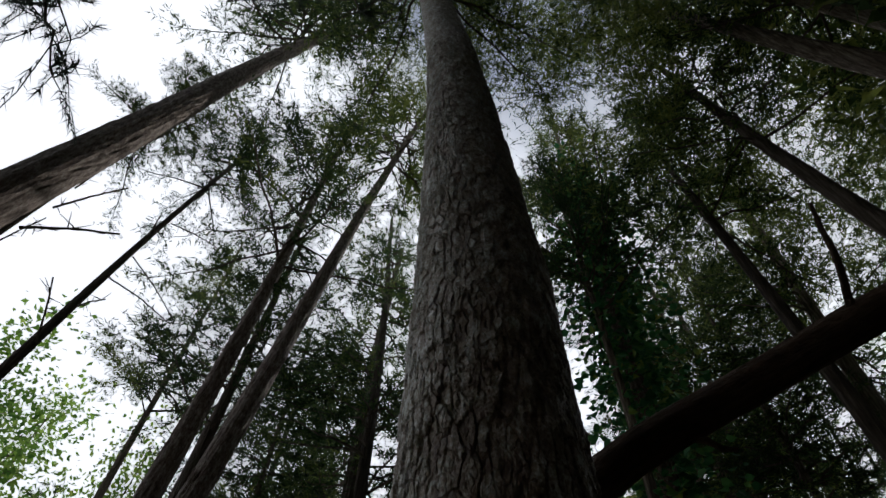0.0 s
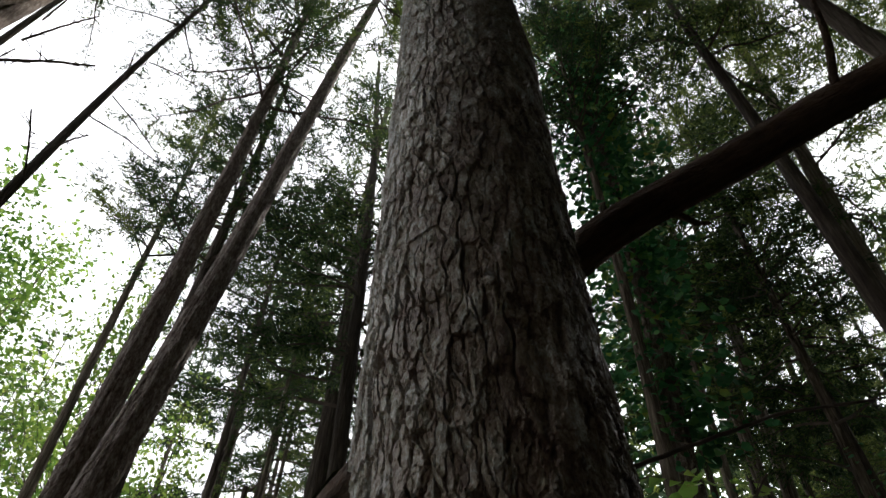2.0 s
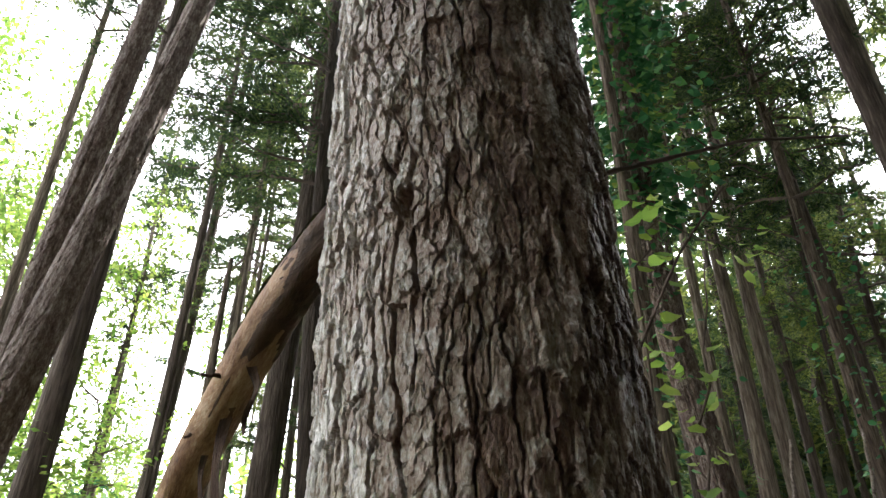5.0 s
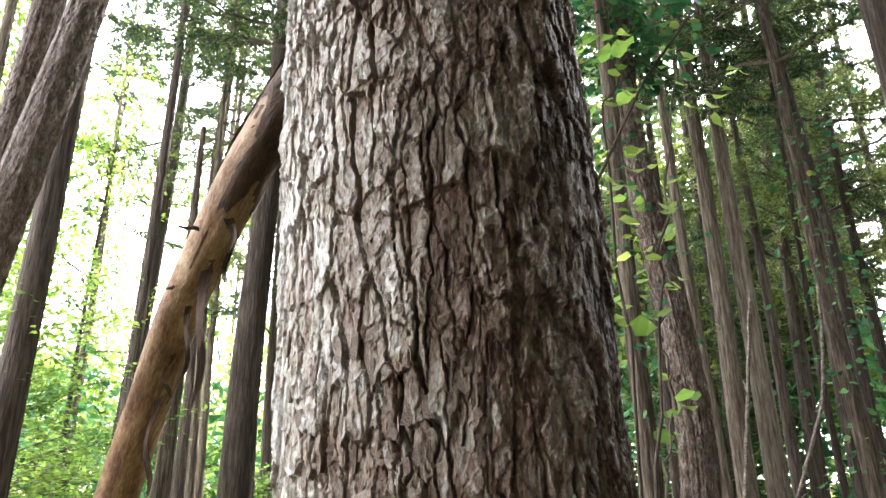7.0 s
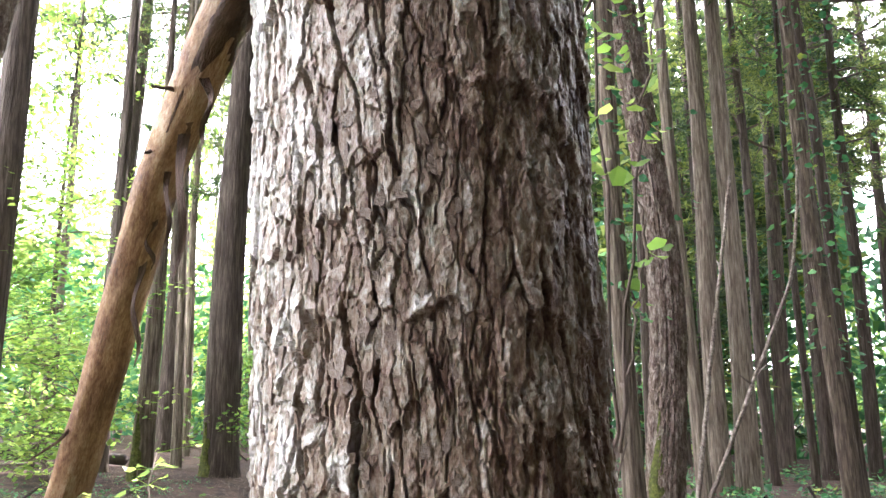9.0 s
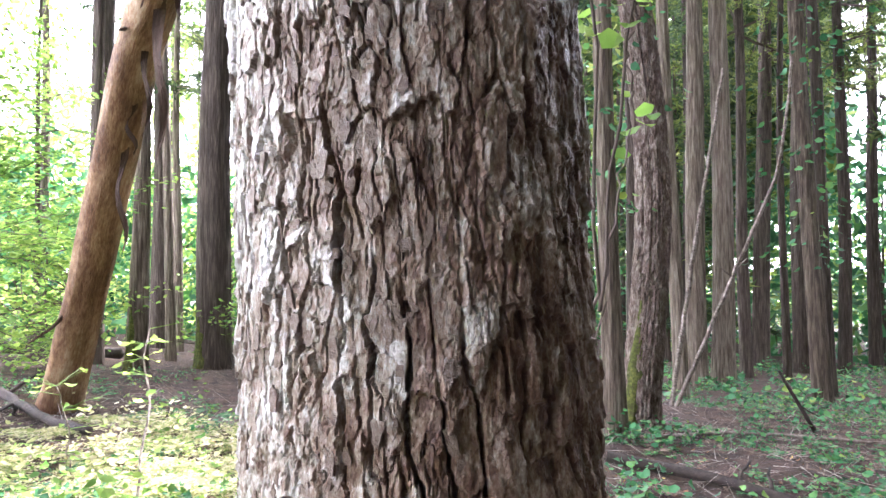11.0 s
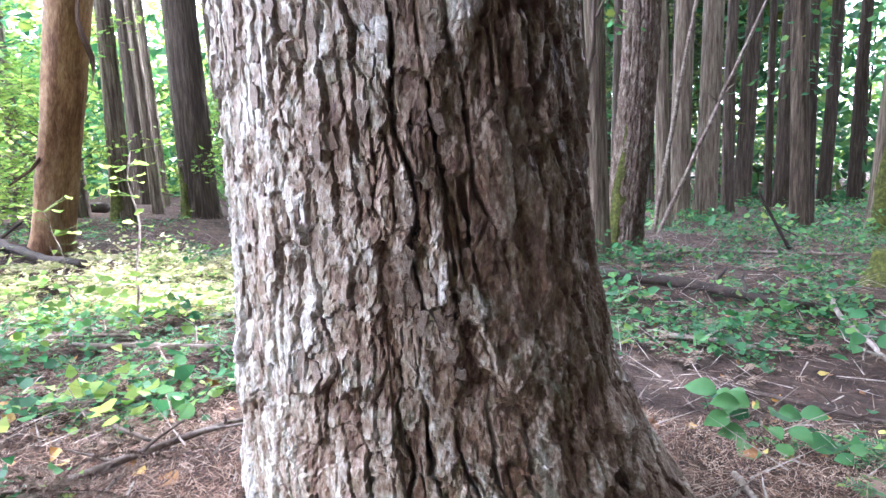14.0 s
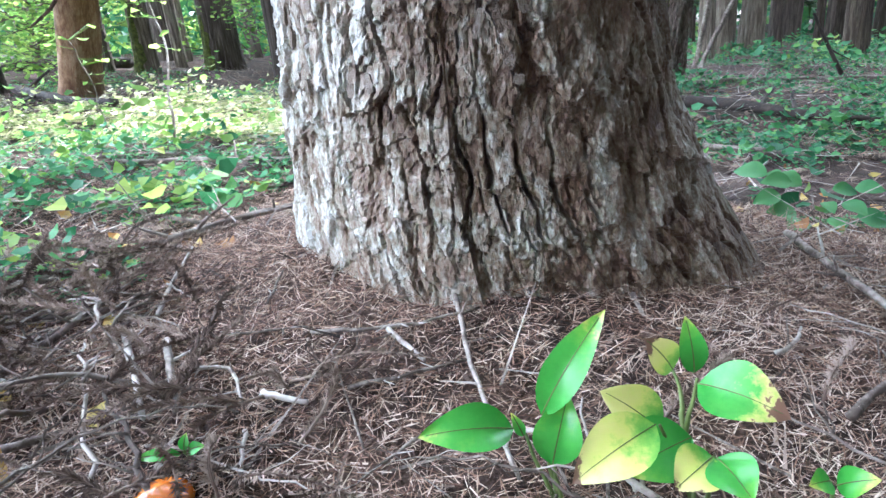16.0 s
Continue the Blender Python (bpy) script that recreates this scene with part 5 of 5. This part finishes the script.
def seedling(name, label, stems, leaf_rows, seed):
    ob = thing(name, label, "plant", 0, 0, 0)
    for k, pts in enumerate(stems):
        v, f = tube(bent(pts[0], pts[1], 8, 0.0012, np.random.default_rng(seed + k)), np.linspace(0.0032, 0.0018, 8), 6, 0.05, seed)
        part("stem", mesh_of("stem", v, f, M_STEM, True), ob)
    for k, (b, t, half, mat, tag) in enumerate(leaf_rows):
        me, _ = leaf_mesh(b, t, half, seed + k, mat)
        lf = part("leaf", me, ob, tag)
        rib = np.array([me.vertices[i * 9 + 4].co for i in range(12)]) + np.array([0, 0, 0.0006])
        rv, rf = tube(rib, np.linspace(0.0009, 0.0004, 12), 4, 0.0, k)
        part("midrib", mesh_of("midrib", rv, rf, M_STEM, True), lf)
    return ob


YEL, GRN = (M_YELLOW, "yellowing leaf with brown spots"), (M_GLOSS, "glossy green leaf")
seedling("broadleaf_seedling", "glossy green seedling growing from dry needles", [((0.231, 0.933, 0.045), (0.192, 0.947, 0.142)), ((0.226, 0.935, 0.06), (0.210, 0.952, 0.162)), ((0.228, 0.935, 0.06), (0.219, 0.938, 0.112))], [
    ((0.181, 0.942, 0.151), (0.088, 0.910, 0.162), 0.025, *GRN), ((0.209, 0.952, 0.161), (0.274, 0.989, 0.262), 0.021, *GRN), ((0.219, 0.938, 0.111), (0.236, 0.964, 0.179), 0.025, *GRN), ((0.19, 0.945, 0.14), (0.178, 0.95, 0.165), 0.006, *GRN)], 40)
seedling("broadleaf_seedling", "seedling with green and yellowing leaves in dry needles", [((0.366, 0.94, 0.045), (0.357, 0.982, 0.121)), ((0.357, 0.982, 0.121), (0.349, 1.028, 0.167)), ((0.357, 0.982, 0.121), (0.368, 1.0, 0.176)), ((0.36, 0.95, 0.06), (0.325, 0.955, 0.15)), ((0.37, 0.93, 0.06), (0.369, 0.918, 0.143))], [
    ((0.319, 0.942, 0.160), (0.237, 0.896, 0.124), 0.030, *YEL), ((0.328, 0.970, 0.132), (0.269, 0.982, 0.171), 0.028, *YEL), ((0.358, 0.962, 0.130), (0.289, 0.931, 0.108), 0.035, *GRN),
    ((0.367, 0.992, 0.174), (0.441, 0.941, 0.170), 0.033, M_TIPPED, "green leaf with a brown yellow tip"), ((0.370, 1.023, 0.167), (0.360, 1.038, 0.228), 0.015, *GRN), ((0.349, 1.028, 0.167), (0.318, 1.032, 0.204), 0.020, *YEL),
    ((0.368, 0.918, 0.143), (0.329, 0.888, 0.128), 0.024, *YEL), ((0.371, 0.917, 0.142), (0.393, 0.873, 0.131), 0.024, *GRN)], 60)
seedling("broadleaf_seedling", "small green seedling among dry needles", [((0.492, 0.945, 0.03), (0.485, 0.944, 0.096))], [((0.485, 0.944, 0.096), (0.461, 0.931, 0.101), 0.013, *GRN), ((0.490, 0.940, 0.094), (0.517, 0.920, 0.120), 0.015, *GRN)], 80)
seedling("broadleaf_seedling", "tiny seedling with narrow green leaves", [((-0.205, 0.965, 0.05), (-0.20, 0.955, 0.10))], [((-0.205, 0.955, 0.095), (-0.255, 0.94, 0.098), 0.008, *GRN), ((-0.20, 0.955, 0.1), (-0.198, 0.965, 0.118), 0.007, *GRN), ((-0.195, 0.955, 0.1), (-0.172, 0.955, 0.108), 0.008, *GRN)], 90)


# ---- mushrooms ----
def mushroom(x, y, r, tall, seed):
    z = gz(x, y)
    ob = thing("mushroom", "glossy orange-brown mushroom in dry needles", "mushroom", x, y, z, "mushrooms")
    prof = [(0.0, 1.0), (0.35, 0.96), (0.65, 0.82), (0.88, 0.55), (1.0, 0.22), (0.97, 0.10), (0.80, 0.12), (0.3, 0.2)]
    rng = np.random.default_rng(seed)
    n = 28
    V = [(r * p * math.cos(a) * (1 + 0.03 * math.sin(3 * a + seed)), r * p * math.sin(a), tall + r * 0.75 * q + 0.02 * r * math.sin(2 * a)) for p, q in prof for a in np.linspace(0, 2 * np.pi, n, endpoint=False)]
    f = [(i * n + j, i * n + (j + 1) % n, (i + 1) * n + (j + 1) % n, (i + 1) * n + j) for i in range(len(prof) - 1) for j in range(n)]
    part("cap", mesh_of("cap", V, f, M_MUSH, True), ob)
    v, f = tube([(0, 0, -0.02), (0.002, 0, tall * 0.5), (0, 0, tall + r * 0.2)], [r * 0.26, r * 0.22, r * 0.24], 10, 0.03, seed)
    part("stalk", mesh_of("stalk", v, f, M_MUSH_STEM, True), ob)


mushroom(-0.205, 0.905, 0.034, 0.006, 1)
mushroom(-0.080, 0.895, 0.022, 0.004, 2)


# ---- mossy stump, mossy snag, sapling ----
def lump(name, label, category, x, y, r, tall, seed, mat, top_r=0.8, moss=True):
    ob = thing(name, label, category, x, y, gz(x, y))
    z = np.linspace(-0.1, tall, 14)
    A, Z = np.meshgrid(np.linspace(0, 2 * np.pi, 26, endpoint=False), z)
    rr = r * (1 + 0.45 * np.exp(-np.clip(Z, 0, 9) / 0.12)) * np.interp(Z, [0, tall], [1, top_r]) * (1 + 0.12 * np.cos(5 * A + seed) + 0.10 * (vnoise(A * 4, Z * 9, seed) - 0.5))
    v = np.stack([rr * np.cos(A), rr * np.sin(A), Z + 0.25 * r * (vnoise(A * 2.5, A * 0, seed) - 0.5) * (Z > tall * 0.8)], -1).reshape(-1, 3)
    i = np.arange(A.size).reshape(A.shape)
    j = np.roll(i, -1, axis=1)
    f = [tuple(q) for q in np.stack([i[:-1], j[:-1], j[1:], i[1:]], -1).reshape(-1, 4)] + [tuple(i[-1])]
    part("stem", mesh_of("stem", v, f, mat, True), ob)
    return ob


lump("mossy_stump", "low rotten stump covered with yellow-green moss", "stump", 3.0, 5.6, 0.12, 0.26, 3, M_MOSS, 0.7)


def moss_patch(parent, cx, cy, z0, r, tall, a0, seed, sway=0.1):
    """A thin mossy jacket on the lower side of a trunk."""
    rng = np.random.default_rng(seed)
    A, S = np.meshgrid(np.linspace(-1, 1, 16), np.linspace(0, 1, 18))
    wide = 0.55 * (1 - S**1.5) * (0.35 + 1.2 * vnoise(S * 13, A * 2, seed + 1)) + 0.05
    ang = a0 + A * wide
    rr = r * (1 + 0.28 * np.exp(-np.clip(S * tall, 0, 9) / 0.25)) * (1.035 - 0.10 * np.abs(A) ** 3) + 0.022 * vnoise(ang * 14, S * tall * 16, seed)
    bend = sway * (np.sin(np.clip(z0 + S * tall, 0, 7) * 0.9 - 0.6) - math.sin(-0.6))
    v = np.stack([cx + bend + rr * np.cos(ang), cy + rr * np.sin(ang), z0 + S * tall], -1).reshape(-1, 3)
    i = np.arange(A.size).reshape(A.shape)
    f = np.stack([i[:-1, :-1], i[:-1, 1:], i[1:, 1:], i[1:, :-1]], -1).reshape(-1, 4)
    part("moss", mesh_arrays("moss", v, f, M_MOSS, True), parent, "yellow-green moss")


snag = thing("mossy_snag", "slim grey snag with a mossy foot", "dead tree", -5.04, 8.89, gz(-5.04, 8.89))
part("trunk", trunk_mesh(0.15, 7.0, 0.0, 0.0, 55, M_CEDAR_PALE, 34, 0.05, 0.05), snag)
moss_patch(snag, -0.028, 0.0, -0.1, 0.152, 1.0, 4.6, 5, 0.05)
for ob in [o for o in bpy.data.objects if o.name.startswith("plated_pine_tree")]:
    moss_patch(ob, -0.079, 0.0, -0.1, 0.178, 1.3, 4.0, 8, 0.14)

moss_patch(STAND[6], 0.0, 0.0, -0.1, 0.252, 1.3, 3.9, 9, 0.0)
moss_patch(STAND[7], 0.0, 0.0, -0.1, 0.263, 0.9, 4.2, 10, 0.0)


def sapling(name, label, foot, tip, thick, count, size, seed, mat=M_LEAF):
    rng = np.random.default_rng(seed)
    ob = thing(name, label, "sapling", 0, 0, 0)
    line = bent(foot, tip, 12, 0.012, rng)
    v, f = tube(line, np.linspace(thick, thick * 0.4, 12), 6, 0.08, seed)
    part("stem", mesh_of("stem", v, f, M_TWIG, True), ob)
    for k in range(count):
        p = line[rng.integers(3, 12)]
        a = rng.uniform(0, 6.28)
        root = p + np.array([math.cos(a), math.sin(a), rng.uniform(-0.1, 0.4)]) * rng.uniform(0.03, 0.14 if name == "leafy_plant" else 0.22)
        d = unit(np.array([math.cos(a), math.sin(a), rng.uniform(-0.5, 0.2)]))
        sd = unit(np.cross(d, np.array([0, 0, 1.0]) + rng.normal(0, 0.3, 3)))
        ln = size * rng.uniform(0.6, 1.2)
        if name == "leafy_plant":
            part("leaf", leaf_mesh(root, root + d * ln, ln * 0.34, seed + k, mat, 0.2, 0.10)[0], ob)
            continue
        lv, lf = leaves(root[None], d[None], sd[None], np.array([ln]), np.array([ln * 0.36]), 0.2)
        tv, tf = tube(np.array([p, (p + root) / 2, root]), [0.0018, 0.0015, 0.001], 4, 0, 1, False)
        lf = [tuple(q) for q in lf] + [tuple(i + len(lv) for i in q) for q in tf]
        part("leaf", mesh_of("leaf", np.concatenate([lv, tv]), lf, mat), ob)
    return ob


sapling("sapling", "thin sapling with a few small yellow-green leaves", (-1.53, 3.27, -0.1), (-1.75, 3.76, 0.75), 0.008, 26, 0.07, 11)
sapling("sapling", "small leafy sapling beside the dead trunk", (-2.2, 3.75, -0.12), (-2.25, 3.7, 0.45), 0.006, 24, 0.06, 12)
sapling("leafy_plant", "low plant with broad toothed green leaves", (0.92, 2.28, -0.16), (0.95, 2.30, -0.03), 0.004, 15, 0.085, 13, M_HERB)
sapling("leafy_plant", "low plant with broad green leaves beside a fallen branch", (1.9, 3.6, -0.46), (1.92, 3.6, -0.15), 0.005, 14, 0.12, 14, M_HERB)


# ---- climbing vine beside the great pine ----
def vine():
    rng = np.random.default_rng(17)
    ob = thing("climbing_vine", "leafy vine with broad lobed green leaves hanging beside the pine", "vine", 0, 0, 0)
    stems = [[(0.50, 2.75, 0.9), (0.52, 2.74, 2.0), (0.47, 2.62, 2.66), (0.62, 2.60, 2.85), (0.96, 3.05, 2.93)], [(0.50, 2.75, 0.9), (0.66, 2.82, 2.1), (0.82, 2.86, 2.9)], [(0.46, 2.75, -0.3), (0.50, 2.75, 0.9)], [(0.66, 2.94, 1.55), (0.64, 2.86, 2.0)], [(0.50, 2.75, 0.9), (0.66, 2.94, 1.55)]]
    for k, st in enumerate(stems):
        key = np.array(st)
        s = np.linspace(0, len(key) - 1, 16)
        pts = np.stack([np.interp(s, range(len(key)), key[:, c]) for c in range(3)], -1) + rng.normal(0, 0.012, (16, 3))
        v, f = tube(pts, np.linspace(0.007, 0.003, 16), 5, 0.1, k)
        part("stem", mesh_of("stem", v, f, M_BRANCH, True), ob)
    spots = [(0.461, 2.612, 2.656), (0.563, 2.587, 2.862), (0.597, 2.671, 2.725), (0.645, 2.567, 2.873), (0.816, 2.857, 2.935), (0.965, 3.067, 2.926), (1.076, 3.019, 2.952), (0.583, 2.762, 2.33), (0.645, 2.748, 2.341), (0.53, 2.623, 2.408), (0.663, 2.807, 2.181), (0.534, 2.757, 2.064), (0.501, 2.734, 2.146), (0.676, 2.937, 1.575), (0.649, 2.865, 2.0), (0.449, 2.529, 2.787), (0.454, 2.802, 1.932)]
    for c in spots:
        for _ in range(6):
            p = np.array(c) + rng.normal(0, 0.05, 3)
            a = rng.uniform(0, 6.28)
            d = unit(np.array([math.cos(a), 0.5 * math.sin(a), rng.uniform(-0.7, 0.0)]))
            sd = unit(np.cross(d, np.array([0, -0.6, 1.0]) + rng.normal(0, 0.3, 3)))
            ln = rng.uniform(0.04, 0.095)
            lv, lf = leaves(p[None], d[None], sd[None], np.array([ln]), np.array([ln * 0.46]), 0.15)
            part("leaf", mesh_of("leaf", lv, [tuple(q) for q in lf], M_LEAF), ob)


vine()


def clinging(seed, x, y, z0, z1, r, count, size, label):
    """Leaves of a climber that clothe a trunk."""
    rng = np.random.default_rng(seed)
    a, z = rng.uniform(0, 6.28, count), rng.uniform(z0, z1, count)
    out = r + rng.uniform(0, 1, count) ** 2 * 0.75
    at = np.stack([x + out * np.cos(a), y + out * np.sin(a), z], -1)
    way = unit(np.stack([np.cos(a), np.sin(a), rng.normal(-0.6, 0.4, count)], -1))
    side = unit(np.cross(way, np.array([0, 0, 1.0]) + rng.normal(0, 0.4, (count, 3))))
    ll = size * rng.uniform(0.6, 1.3, count)
    v, f = leaves(at, way, side, ll, ll * 0.4, 0.2)
    tagged(new("climber_leaves", mesh_arrays("climber_leaves", v, f, M_HERB)), label, "climber", kind="stuff")


clinging(41, 1.28, 6.95, 5.5, 17.0, 0.15, 4200, 0.14, "climber with round green leaves clothing the plated pine")
clinging(42, 0.9, 6.3, 1.5, 9.0, 0.10, 420, 0.09, "sparse climber leaves on a pale cedar")
clinging(43, 4.1, 9.9, 1.0, 7.0, 0.15, 380, 0.11, "green shoots along a slender cedar")


# ---- loose bark on the great pine ----
def bark_flakes(count, seed):
    rng = np.random.default_rng(seed)
    shapes = []
    for k in range(12):
        ox, oy = flake_outline(rng)
        m = len(ox)
        V = [(x, y, 0.35 - 0.35 * y + rng.uniform(-0.05, 0.05)) for x, y in zip(ox, oy)] + [(0.97 * x, 0.97 * y, -1.6) for x, y in zip(ox, oy)] + [(0, 0, 0.32)]
        f = [(2 * m, q, (q + 1) % m) for q in range(m)] + [(q, q + m, (q + 1) % m + m, (q + 1) % m) for q in range(m)]
        shapes.append(mesh_of("bark_plate", V, f, M_PLATE))
    for k in range(count):
        th, z = rng.uniform(-1.35, 0.35), 0.42 + rng.uniform(0, 1) * 1.2
        T, Zz = np.array([th]), np.array([z])
        h, _ = bark_relief(0.32 * T + 20, Zz + 20)
        x, y, r = pine_surface(T, Zz)
        h = float(h[0]) - 0.050
        if h < -0.012:
            continue
        p = Vector((float(x[0]) + h * math.sin(th), float(y[0]) - h * math.cos(th), z))
        out, up = Vector((math.sin(th), -math.cos(th), 0)), Vector((0, 0, 1))
        right = up.cross(out)
        turn = rng.normal(0, 0.18)
        w, t, d = rng.uniform(0.007, 0.020), rng.uniform(0.016, 0.045), rng.uniform(0.002, 0.0036)
        a, b = right * math.cos(turn) + up * math.sin(turn), up * math.cos(turn) - right * math.sin(turn)
        m = Matrix(((a.x * w, b.x * t, out.x * d, p.x), (a.y * w, b.y * t, out.y * d, p.y), (a.z * w, b.z * t, out.z * d, p.z), (0, 0, 0, 1)))
        ob = part("bark_plate", shapes[k % 12], PINE)
        ob.matrix_basis = m


bark_flakes(300, 3)
